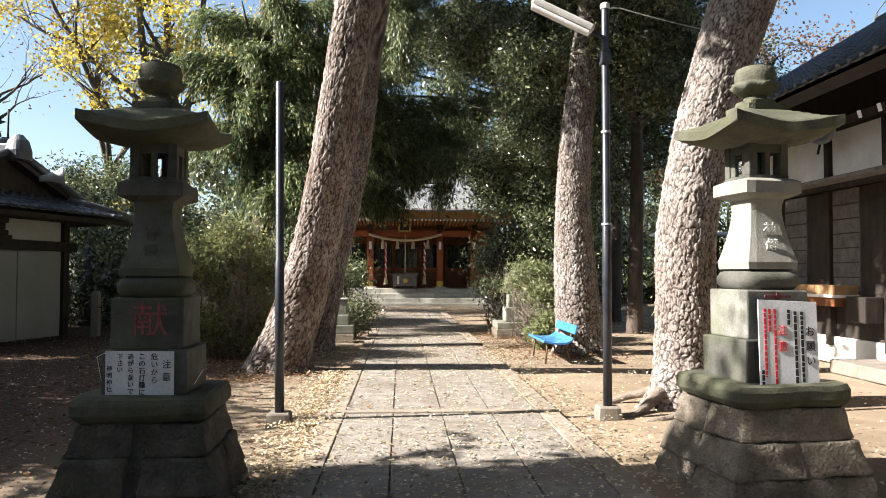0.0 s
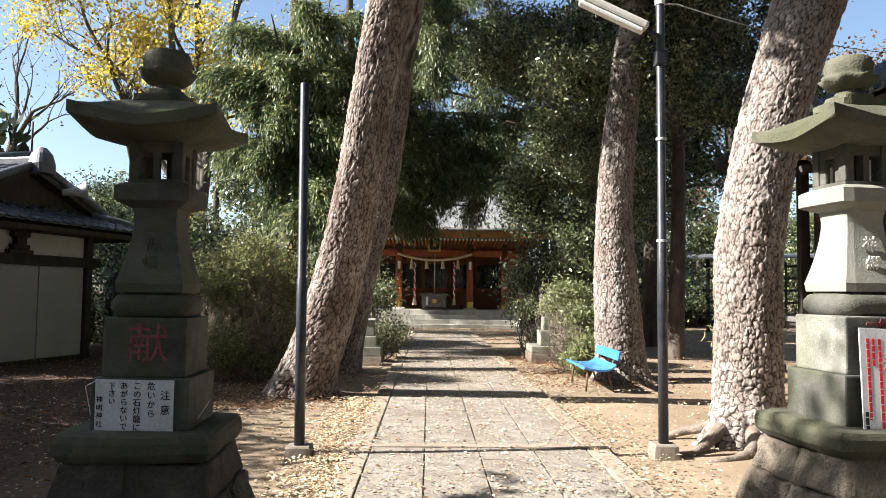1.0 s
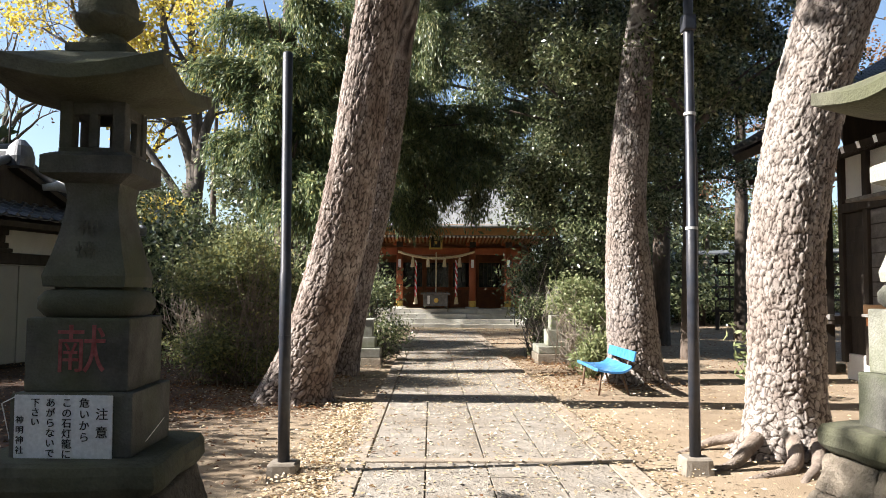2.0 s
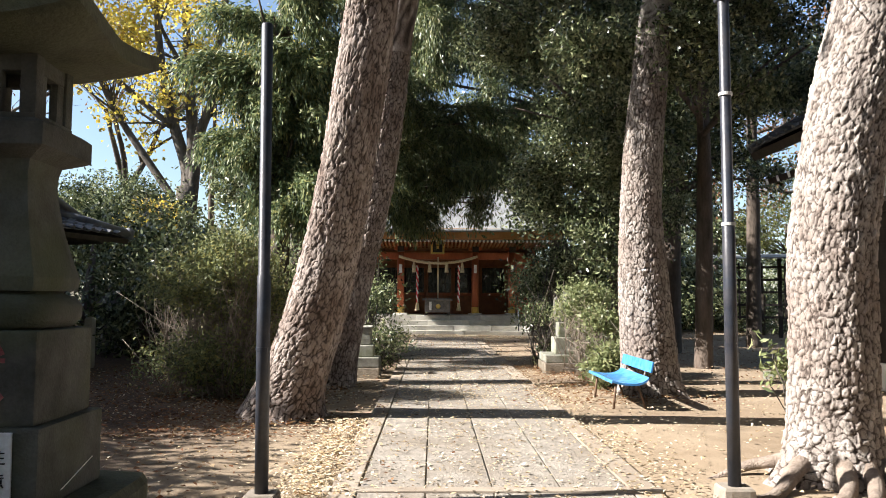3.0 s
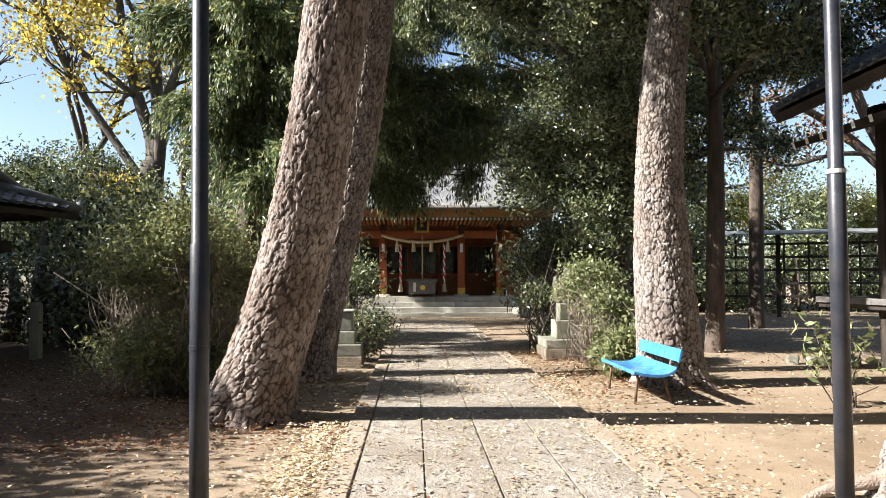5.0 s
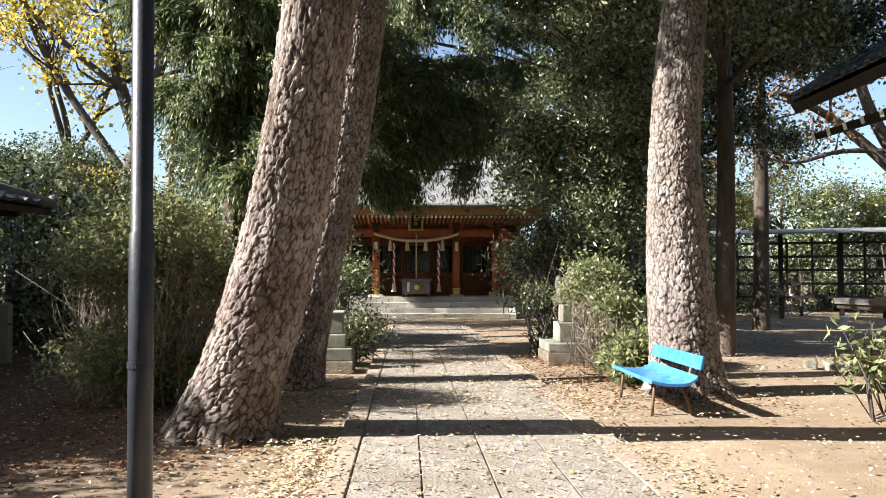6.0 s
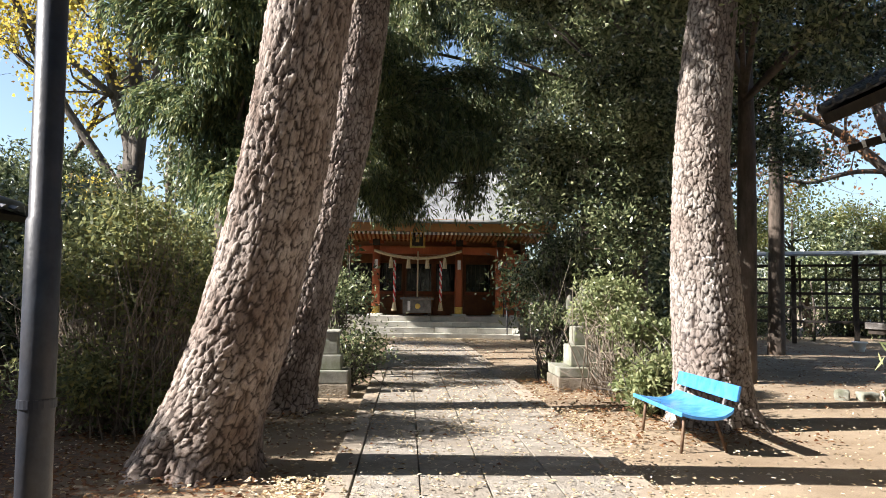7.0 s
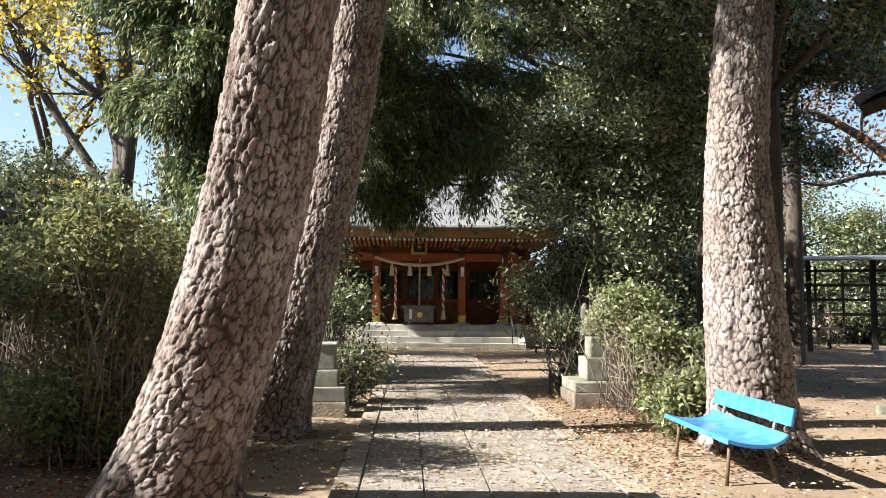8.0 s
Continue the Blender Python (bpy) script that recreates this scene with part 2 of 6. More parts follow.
def raw(name, verts, faces, mat, parent=None, label="", smooth=False):
    me = bpy.data.meshes.new(name)
    me.from_pydata([tuple(v) for v in verts], [], faces)
    me.materials.append(mat)
    if smooth:
        me.polygons.foreach_set("use_smooth", [True] * len(me.polygons))
    ob = new(name, me)
    ob.parent = parent
    if label:
        tagged(ob, label)
    return ob


def thing(name, m, label, category, group="", kind=""):
    ob = new(name)
    ob.empty_display_size = 0.2
    ob.matrix_basis = m
    return tagged(ob, label, category, group, kind)


def box(x0, x1, y0, y1, z0, z1, bevel=0.01, bm=None, jitter=0.0, m=None):
    """A bevelled block, added to bm."""
    own = bmesh.new()
    bmesh.ops.create_cube(own, size=1)
    for v in own.verts:
        v.co = Vector(((x0 + x1) / 2 + v.co.x * (x1 - x0), (y0 + y1) / 2 + v.co.y * (y1 - y0), (z0 + z1) / 2 + v.co.z * (z1 - z0)))
        if jitter:
            v.co += Vector([random.uniform(-jitter, jitter) for _ in range(3)])
    if bevel:
        bmesh.ops.bevel(own, geom=list(own.edges), offset=min(bevel, 0.45 * min(x1 - x0, y1 - y0, z1 - z0)), segments=2, profile=0.6, affect="EDGES")
    if m is not None:
        own.transform(m)
    if bm is None:
        return own
    tmp = bpy.data.meshes.new("tmp")
    own.to_mesh(tmp)
    own.free()
    bm.from_mesh(tmp)
    bpy.data.meshes.remove(tmp)
    return bm


def rough_block(x0, x1, y0, y1, z0, z1, amount=0.02, cuts=5, bevel=0.025, seed=0):
    """A hewn stone with an uneven face."""
    bm = box(x0, x1, y0, y1, z0, z1, bevel)
    bmesh.ops.subdivide_edges(bm, edges=[e for e in bm.edges if e.calc_length() > 0.05], cuts=cuts, use_grid_fill=True)
    for v in bm.verts:
        p = v.co * 7 + Vector((seed * 3.1, seed * 1.7, seed))
        v.co += Vector((noise.noise(p), noise.noise(p + Vector((9, 0, 0))), 0.5 * noise.noise(p + Vector((0, 9, 0))))) * amount
        v.co += Vector((noise.noise(p * 3), noise.noise(p * 3 + Vector((9, 0, 0))), 0)) * amount * 0.4
    return bm


def square_loft(levels, segs=6, bm=None, power=8.0, cx=0.0, cy=0.0):
    """A solid of rounded square levels (z, half width), bottom to top; power 2 makes it round."""
    bm = bm or bmesh.new()
    count, rings = segs * 8, []
    for lv in levels:
        z, h = lv[0], lv[1]
        pw = lv[2] if len(lv) > 2 else power
        ring = []
        for i in range(count):
            a = 2 * math.pi * i / count
            c, s = math.cos(a), math.sin(a)
            r = h / (abs(c) ** pw + abs(s) ** pw) ** (1 / pw)
            ring.append(bm.verts.new((cx + r * c, cy + r * s, z)))
        rings.append(ring)
    for a, b in zip(rings, rings[1:]):
        for i in range(count):
            j = (i + 1) % count
            bm.faces.new((a[i], a[j], b[j], b[i]))
    bm.faces.new(rings[0][::-1])
    bm.faces.new(rings[-1])
    return bm


def tube_data(points, radii, segs=8, start=0):
    """Vertices and faces of a tapered tube along points."""
    pts = [Vector(p) for p in points]
    verts, faces = [], []
    side = Vector((1, 0, 0))
    for i, p in enumerate(pts):
        d = (pts[min(i + 1, len(pts) - 1)] - pts[max(i - 1, 0)]).normalized()
        side = (side - d * side.dot(d))
        side = side.normalized() if side.length > 1e-4 else d.orthogonal().normalized()
        up = d.cross(side)
        for k in range(segs):
            a = 2 * math.pi * k / segs
            verts.append(p + (side * math.cos(a) + up * math.sin(a)) * radii[i])
    for i in range(len(pts) - 1):
        for k in range(segs):
            a, b = start + i * segs + k, start + i * segs + (k + 1) % segs
            faces.append((a, b, b + segs, a + segs))
    faces.append(tuple(start + k for k in range(segs))[::-1])
    faces.append(tuple(start + (len(pts) - 1) * segs + k for k in range(segs)))
    return verts, faces


def tube(name, points, radii, mat, parent=None, segs=10, label=""):
    v, f = tube_data(points, radii if isinstance(radii, (list, tuple)) else [radii] * len(points), segs)
    return raw(name, v, f, mat, parent, label, True)


def smooth_path(points, n):
    """n points on a smooth curve through the given ones (any number of values each)."""
    p = np.array(points, float)
    p = np.vstack([2 * p[0] - p[1], p, 2 * p[-1] - p[-2]])
    out = []
    for u in np.linspace(0, len(p) - 3 - 1e-6, n):
        i, t = int(u), u - int(u)
        a, b, c, d = p[i:i + 4]
        out.append(0.5 * (2 * b + (c - a) * t + (2 * a - 5 * b + 4 * c - d) * t * t + (3 * b - a - 3 * c + d) * t ** 3))
    return np.array(out)


def quads(name, verts, mat, parent=None, label=""):
    """Loose four-cornered leaves from an array n x 4 x 3."""
    n = len(verts)
    me = bpy.data.meshes.new(name)
    me.vertices.add(n * 4)
    me.vertices.foreach_set("co", np.ascontiguousarray(verts, dtype=np.float32).ravel())
    me.loops.add(n * 4)
    me.loops.foreach_set("vertex_index", np.arange(n * 4, dtype=np.int32))
    me.polygons.add(n)
    me.polygons.foreach_set("loop_start", np.arange(0, n * 4, 4, dtype=np.int32))
    me.update(calc_edges=True)
    me.materials.append(mat)
    ob = new(name, me)
    ob.parent = parent
    if label:
        tagged(ob, label)
    return ob


def leaf_quads(rng, centres, along, length, width, spread=0.3):
    """Pointed, slightly folded leaves at centres, running along the given directions."""
    n = len(centres)
    d = along / (np.linalg.norm(along, axis=1, keepdims=True) + 1e-9)
    side = np.cross(d, rng.normal(size=(n, 3)))
    side /= np.linalg.norm(side, axis=1, keepdims=True) + 1e-9
    nor = np.cross(d, side)
    ln = (length * rng.uniform(1 - spread, 1 + spread, n))[:, None]
    wd = (width * rng.uniform(1 - spread, 1 + spread, n))[:, None]
    v = np.empty((n, 4, 3))
    v[:, 0] = centres - d * ln / 2
    v[:, 1] = centres + side * wd / 2 + nor * wd * 0.2
    v[:, 2] = centres + d * ln / 2
    v[:, 3] = centres - side * wd / 2 + nor * wd * 0.2
    return v


def ellipsoid_points(rng, blobs, n, shell=0.45):
    """Points in the outer part of ellipsoids (x, y, z, rx, ry, rz), shared out by size."""
    b = np.array(blobs, float)
    w = (b[:, 3] * b[:, 4] * b[:, 5]) ** 0.67
    k = rng.choice(len(b), n, p=w / w.sum())
    d = rng.normal(size=(n, 3))
    d /= np.linalg.norm(d, axis=1, keepdims=True)
    r = (shell + (1 - shell) * rng.uniform(0, 1, n) ** 0.6)[:, None]
    return b[k, :3] + d * r * b[k, 3:], d


def leafy(rng, blobs, clumps, per, size, leaf, width, droop=0.0, flat=1.0, shell=0.45):
    """Clumps of leaves spread over ellipsoids."""
    boughs, dirs = ellipsoid_points(rng, blobs, max(clumps // 50, 6), shell)
    pick = rng.integers(0, len(boughs), clumps)
    c = boughs[pick] + np.clip(rng.normal(size=(clumps, 3)), -1.4, 1.4) * size * np.array([2.5, 2.5, 1.2]) * rng.uniform(0.4, 1.3, (clumps, 1))
    d = dirs[pick] * 0.6 + rng.normal(size=(clumps, 3)) * 0.5
    keep = c[:, 2] > 0.05
    c, d = c[keep], d[keep]
    scale = size * rng.uniform(0.5, 1.5, len(c))
    idx = np.repeat(np.arange(len(c)), per)
    off = rng.normal(size=(len(idx), 3)) * scale[idx][:, None] * np.array([1, 1, flat])
    pts = c[idx] + off
    along = d[idx] * 0.5 + rng.normal(size=(len(idx), 3)) * 0.6 + np.array([0, 0, -droop])
    ok = pts[:, 2] > 0.02
    return leaf_quads(rng, pts[ok], along[ok], leaf, width)


def drooping(rng, blobs, clumps, strands, size, leaf, width, fall=0.5, shell=0.3):
    """Hanging sprays: each strand is a chain of narrow leaves that sinks outwards."""
    boughs, dirs = ellipsoid_points(rng, blobs, max(clumps // 20, 6), shell)
    idx = np.repeat(rng.integers(0, len(boughs), clumps), strands)
    reach = dirs[idx] * np.array([1, 1, 0]) * rng.uniform(-0.7, 0.7, (len(idx), 1))
    base = boughs[idx] + reach + rng.normal(size=(len(idx), 3)) * size * np.array([0.9, 0.9, 0.45]) - np.array([0, 0, 0.25]) * np.abs(reach).sum(axis=1, keepdims=True)
    out = dirs[idx] * np.array([1, 1, 0.1]) + rng.normal(size=(len(idx), 3)) * 0.5
    out[:, 2] -= 0.15
    parts = []
    for k in range(5):
        s = k / 4
        way = out * (1 - 0.6 * s) + np.array([0, 0, -1.3]) * s
        p = base + out * fall * 0.5 * s + np.array([0, 0, -1]) * fall * s * s
        for _ in range(2):
            parts.append(leaf_quads(rng, p + rng.normal(size=p.shape) * 0.03, way + rng.normal(size=p.shape) * 0.35, leaf, width))
    return np.concatenate(parts)
# ---- ground ----
def lerp(a, b, t):
    return a + (b - a) * t


def ground_material():
    """Sandy earth by the path, passing into dark leaf mould under the trees on its far left."""
    m = material("sandy_earth", (0.21, 0.158, 0.102), (0.31, 0.245, 0.17), 1.6, 0.95, 0.6, 70, stain=(0.17, 0.115, 0.07), stain_scale=0.35, stain_amount=0.6, distance=0.015)
    n, link = m.node_tree.nodes, m.node_tree.links.new
    bsdf = n["Principled BSDF"]
    sand = bsdf.inputs["Base Color"].links[0].from_socket
    geo = n.new("ShaderNodeNewGeometry")
    sep = n.new("ShaderNodeSeparateXYZ")
    link(geo.outputs["Position"], sep.inputs[0])
    wob = n.new("ShaderNodeTexNoise")
    wob.inputs["Scale"].default_value, wob.inputs["Detail"].default_value = 0.7, 6
    link(geo.outputs["Position"], wob.inputs["Vector"])
    add = n.new("ShaderNodeMath")
    add.operation = "MULTIPLY_ADD"
    add.inputs[1].default_value = 3.0
    link(wob.outputs["Fac"], add.inputs[0])
    link(sep.outputs["X"], add.inputs[2])
    edge = n.new("ShaderNodeMapRange")
    edge.inputs[1].default_value, edge.inputs[2].default_value, edge.inputs[3].default_value, edge.inputs[4].default_value = -2.2, -0.2, 1.0, 0.0
    link(add.outputs[0], edge.inputs[0])
    mould = n.new("ShaderNodeTexNoise")
    mould.inputs["Scale"].default_value, mould.inputs["Detail"].default_value = 18, 6
    link(geo.outputs["Position"], mould.inputs["Vector"])
    ramp = n.new("ShaderNodeValToRGB")
    ramp.color_ramp.elements[0].position, ramp.color_ramp.elements[0].color = 0.35, (0.03, 0.018, 0.012, 1)
    ramp.color_ramp.elements[1].position, ramp.color_ramp.elements[1].color = 0.7, (0.14, 0.08, 0.048, 1)
    link(mould.outputs["Fac"], ramp.inputs[0])
    mix = n.new("ShaderNodeMix")
    mix.data_type = "RGBA"
    link(edge.outputs[0], mix.inputs["Factor"])
    link(sand, mix.inputs[6])
    link(ramp.outputs[0], mix.inputs[7])
    link(mix.outputs[2], bsdf.inputs["Base Color"])
    return m


def build_ground():
    xs = np.concatenate([[-400, -200, -100, -60, -40, -30, -24, -20], np.arange(-18, 18.01, 0.16), [20, 24, 30, 40, 60, 100, 200, 400]])
    ys = np.concatenate([[-400, -200, -100, -60, -30, -15, -8, -4], np.arange(-2, 36.01, 0.16), [38, 42, 48, 56, 70, 100, 200, 400]])
    verts, faces = [], []
    for y in ys:
        for x in xs:
            away = min(max(abs(x - 0.45) - 1.25, 0) / 1.2, 1)
            z = -0.035 + away * (0.025 + 0.035 * noise.noise(Vector((x * 0.35, y * 0.35, 0))) + 0.012 * noise.noise(Vector((x * 1.7, y * 1.7, 4))))
            if x < -2.2:
                z += 0.1 * min((-2.2 - x) / 4, 1) * (0.5 + 0.5 * noise.noise(Vector((x * 0.2, y * 0.2, 7))))
            verts.append((x, y, z))
    w = len(xs)
    for j in range(len(ys) - 1):
        for i in range(w - 1):
            a = j * w + i
            faces.append((a, a + 1, a + 1 + w, a + w))
    ob = raw("ground", verts, faces, ground_material(), None, "", True)
    tagged(ob, "sandy beige earth with stains and a few stones", "ground", kind="structure")
    return ob


build_ground()


# ---- pines beside the path ----
def bark_trunk(name, pts, segs, rows, parent, mat, seed, depth=0.022, flare=0.0, roots=0, plates=(10, 6)):
    """A trunk through (x, y, z, radius) with flat bark plates cut by real furrows, and root swellings at its foot."""
    p = smooth_path(pts, rows)
    verts, faces, furrow, grain = [], [], [], []
    for i, (x, y, z, r) in enumerate(p):
        for k in range(segs):
            a = 2 * math.pi * k / segs
            c, s = math.cos(a), math.sin(a)
            low = max(0.0, 1 - (z - p[0][2]) / 0.75)
            swell = 1 + flare * low ** 2.2 * (1 + 0.9 * math.cos(roots * a + seed) + 0.5 * math.cos((roots - 2) * a + 2 * seed))
            wide = plates[0] * (0.62 + 0.38 * min(max(z / 1.7, 0), 1))
            q = Vector((c * r * wide, s * r * wide, z * plates[1])) + Vector((seed * 5.3, 0, seed))
            grain.extend(q)
            q += noise.noise_vector(q * 0.9) * 0.4
            d, near = noise.voronoi(q)
            edge = min((d[1] - d[0]) * 5.5, 1.0)
            edge = edge * edge * (3 - 2 * edge)
            e = noise.voronoi(q * 2.3 + noise.noise_vector(q * 2.1) * 0.5)[0]
            flake = min((e[1] - e[0]) * 4, 1.0)
            lift = 0.5 * noise.cell(near[0] * 5.3)
            rr = r * swell + depth * (edge * (0.55 + lift + 0.28 * flake) - 0.75) + 0.018 * noise.noise(Vector((c * 2, s * 2, z * 0.9 + seed)))
            verts.append((x + c * rr, y + s * rr, z))
            furrow.append(1.7 * (1 - edge) + 0.3 * (1 - flake) * edge + 0.3 * (0.25 - lift))
    for i in range(rows - 1):
        for k in range(segs):
            j = (k + 1) % segs
            faces.append((i * segs + k, i * segs + j, (i + 1) * segs + j, (i + 1) * segs + k))
    ob = raw(name, verts, faces, mat, parent, "", True)
    ob.data.attributes.new("grain", "FLOAT_VECTOR", "POINT").data.foreach_set("vector", [v for v in grain])
    ob.data.attributes.new("furrow", "FLOAT", "POINT").data.foreach_set("value", furrow)
    return ob


def pine(pts, seed, shade_crown_blobs, roots, flare, label, clumps, seen_to, plates, mat=BARK):
    """A tall pine: plated trunk, upper limbs and an unseen needled crown, spread wide to block sky light."""
    x, y = pts[0][0], pts[0][1]
    tree = thing("pine_tree", pose(x, y, 0), label, "tree", "pines beside the path")
    local = [(a - x, b - y, c, r) for a, b, c, r in pts]
    low = [q for q in local if q[2] <= seen_to + 0.01]
    high = [q for q in local if q[2] >= seen_to - 0.01]
    bark_trunk("trunk", low, 220, 500, tree, mat, seed, 0.02, flare, roots, plates)
    bark_trunk("upper_trunk", high, 28, 40, tree, mat, seed, 0.02)
    rng = np.random.default_rng(seed)
    top = local[-1]
    for k in range(9):
        f = rng.uniform(0.55, 1)
        q = lerp(np.array(high[0]), np.array(top), f)
        a = rng.uniform(0, 6.28)
        ln = rng.uniform(1.4, 2.6)
        e = q[:3] + np.array([math.cos(a) * ln, math.sin(a) * ln, rng.uniform(0.3, 1.0)])
        tube("limb", [q[:3], lerp(q[:3], e, 0.5) + np.array([0, 0, 0.25]), e], [0.07, 0.05, 0.015], BARK, tree, 6)
    # crown masses above the view, added far past the trunk to cut sky fill
    blobs = [(a - x, b - y, c, d, e, f) for a, b, c, d, e, f in shade_crown_blobs]
    quads("crown", leafy(rng, blobs, clumps, 30, 0.4, 0.4, 0.14, 0.1, 0.6, 0.1), CEDAR, tree, "dark green pine needles out of view, spread to block sky light")
    return tree


pine([(-1.93, 11.65, -0.1, 0.52), (-1.84, 11.62, 0.25, 0.45), (-1.56, 11.52, 1.0, 0.395), (-1.27, 11.3, 2.0, 0.355), (-1.06, 11.0, 3.0, 0.32), (-0.78, 10.65, 4.6, 0.3),
      (-0.6, 10.4, 5.6, 0.295), (0.0, 10.4, 8.5, 0.22), (0.3, 10.0, 11.5, 0.12)], 3,
     [(0.3, 9.4, 11.0, 3.4, 3.0, 1.4), (0.2, 11.0, 8.4, 2.2, 2.4, 0.7), (0.6, 7.4, 8.8, 2.4, 2.2, 0.7), (1.8, 4.2, 10.2, 3.0, 2.8, 0.9), (0.8, 0.4, 10.4, 3.0, 2.6, 0.9), (-2.0, 9.0, 10.5, 3.5, 3.5, 1.2), (-1.0, 4.0, 11.0, 3.5, 3.0, 1.2)], 7, 0.16, "tall leaning pine with thick plated grey bark", 1800, 5.6, (23, 9.5), BROWN_BARK)
pine([(-1.78, 14.9, -0.1, 0.44), (-1.7, 14.9, 0.2, 0.375), (-1.4, 14.9, 1.7, 0.325), (-1.09, 14.9, 3.0, 0.31), (-0.88, 14.85, 4.4, 0.31), (-0.74, 14.8, 5.6, 0.3),
      (-0.2, 14.6, 9.0, 0.22), (0.2, 14.4, 12.0, 0.12)], 5,
     [(0.2, 14.4, 11.8, 3.3, 3.0, 1.4), (0.6, 16.0, 10.4, 2.2, 2.0, 0.7), (-2.0, 15.0, 11.5, 3.5, 3.0, 1.3), (1.5, 17.5, 12.0, 3.0, 3.0, 1.3)], 6, 0.12, "leaning pine with plated brown bark beside another pine", 900, 5.6, (23, 10), BROWN_BARK)
pine([(3.28, 8.4, -0.12, 0.49), (3.25, 8.4, 0.2, 0.375), (3.24, 8.35, 1.0, 0.333), (3.27, 8.35, 2.06, 0.33), (3.51, 8.35, 3.33, 0.338), (3.93, 8.35, 4.64, 0.375),
      (4.25, 8.35, 5.6, 0.36), (5.2, 9.0, 9.0, 0.26), (5.6, 9.1, 12.0, 0.14)], 8,
     [(5.6, 9.1, 11.5, 3.4, 3.2, 1.4), (4.6, 6.0, 10.0, 2.6, 2.8, 0.9), (5.6, 1.5, 10.5, 3.2, 3.0, 0.9), (5.4, 10.4, 8.6, 2.0, 2.0, 0.7), (4.0, 4.0, 10.5, 3.5, 3.5, 1.2), (2.0, -2.0, 11.0, 4.0, 3.0, 1.2)], 5, 0.3, "stout pine with pale plated bark and spreading roots", 1200, 5.6, (26, 13))
pine([(3.4, 13.95, -0.1, 0.55), (3.36, 13.95, 0.3, 0.46), (3.27, 13.9, 1.7, 0.385), (3.23, 13.9, 2.9, 0.325), (3.31, 13.9, 4.1, 0.3), (3.45, 13.9, 5.6, 0.27),
      (3.62, 13.9, 7.0, 0.22), (3.9, 13.9, 11.0, 0.12)], 11,
     [(3.9, 13.9, 10.8, 3.2, 3.0, 1.4), (6.0, 14.0, 11.0, 3.5, 3.0, 1.3), (8.0, 11.0, 10.5, 3.0, 3.0, 1.1)], 6, 0.14, "straight pine with pale grey plated bark behind the bench", 900, 5.6, (21, 10.5))


def tree_roots():
    """Bare roots that run out over the earth from the stout pine."""
    pine_ob = bpy.data.objects["pine_tree.002"]
    for k, (a, ln, r) in enumerate([(200, 1.15, 0.08), (235, 1.0, 0.085), (262, 1.05, 0.08), (300, 0.85, 0.075), (170, 0.9, 0.065)]):
        pts, rad = [], []
        for i in range(12):
            s = i / 11
            aa = radians(a + 14 * math.sin(3 * s + k))
            d = 0.3 + s * ln
            pts.append((math.cos(aa) * d, math.sin(aa) * d, 0.2 * (1 - s) ** 2 - 0.05 * s + 0.015 * math.sin(9 * s + k)))
            rad.append(r * (1 - 0.75 * s))
        tube("root", pts, rad, ROOT, pine_ob, 9)


tree_roots()


def tag_on(tree, at, size, mat, turn=0):
    m = bmesh.new()
    box(-size[0] / 2, size[0] / 2, -0.004, 0.004, -size[1] / 2, size[1] / 2, 0.002, m, m=pose(*at, 0, 0, turn))
    part("tag", m, mat, tree, "small numbered tag nailed to the bark")


tag_on(bpy.data.objects["pine_tree"], (0.62, -0.42, 1.45), (0.07, 0.12), TAN_WOOD, 10)
tag_on(bpy.data.objects["pine_tree.003"], (-0.22, -0.41, 1.62), (0.08, 0.11), PAPER, -12)
tag_on(bpy.data.objects["pine_tree.003"], (-0.22, -0.41, 1.77), (0.08, 0.07), PAPER, -12)
tag_on(bpy.data.objects["pine_tree.003"], (-0.25, -0.4, 1.9), (0.11, 0.05), PAPER, -12)


# ---- stone lanterns ----
def kasa(mat, parent):
    """The lantern's roof: square, swept up to its corners, with a thick eave."""
    bm = bmesh.new()
    n, half = 20, 0.4

    def top(u, v):
        r = max(abs(u), abs(v))
        c = (abs(u) * abs(v)) ** 1.5
        return 2.44 + 0.17 * (1 - r ** 1.7) + 0.075 * c * r ** 2

    def under(u, v):
        r = max(abs(u), abs(v))
        return 2.33 + 0.05 * r ** 2 + 0.07 * (abs(u) * abs(v)) ** 1.5
    grids = []
    for f in (top, under):
        g = [[bm.verts.new((half * (-1 + 2 * i / n), half * (-1 + 2 * j / n), f(-1 + 2 * i / n, -1 + 2 * j / n))) for j in range(n + 1)] for i in range(n + 1)]
        grids.append(g)
    a, b = grids
    for i in range(n):
        for j in range(n):
            bm.faces.new((a[i][j], a[i + 1][j], a[i + 1][j + 1], a[i][j + 1]))
            bm.faces.new((b[i][j], b[i][j + 1], b[i + 1][j + 1], b[i + 1][j]))
        bm.faces.new((a[i][0], b[i][0], b[i + 1][0], a[i + 1][0]))
        bm.faces.new((a[i + 1][n], b[i + 1][n], b[i][n], a[i][n]))
        bm.faces.new((a[0][i + 1], b[0][i + 1], b[0][i], a[0][i]))
        bm.faces.new((a[n][i], b[n][i], b[n][i + 1], a[n][i + 1]))
    for v in bm.verts:
        v.co += noise.noise_vector(v.co * 6) * 0.006
    ob = part("roof", bm, mat, parent, "mossy swept stone roof", True)
    for p in ob.data.polygons:
        p.use_smooth = abs(p.normal.z) > 0.3
    return ob


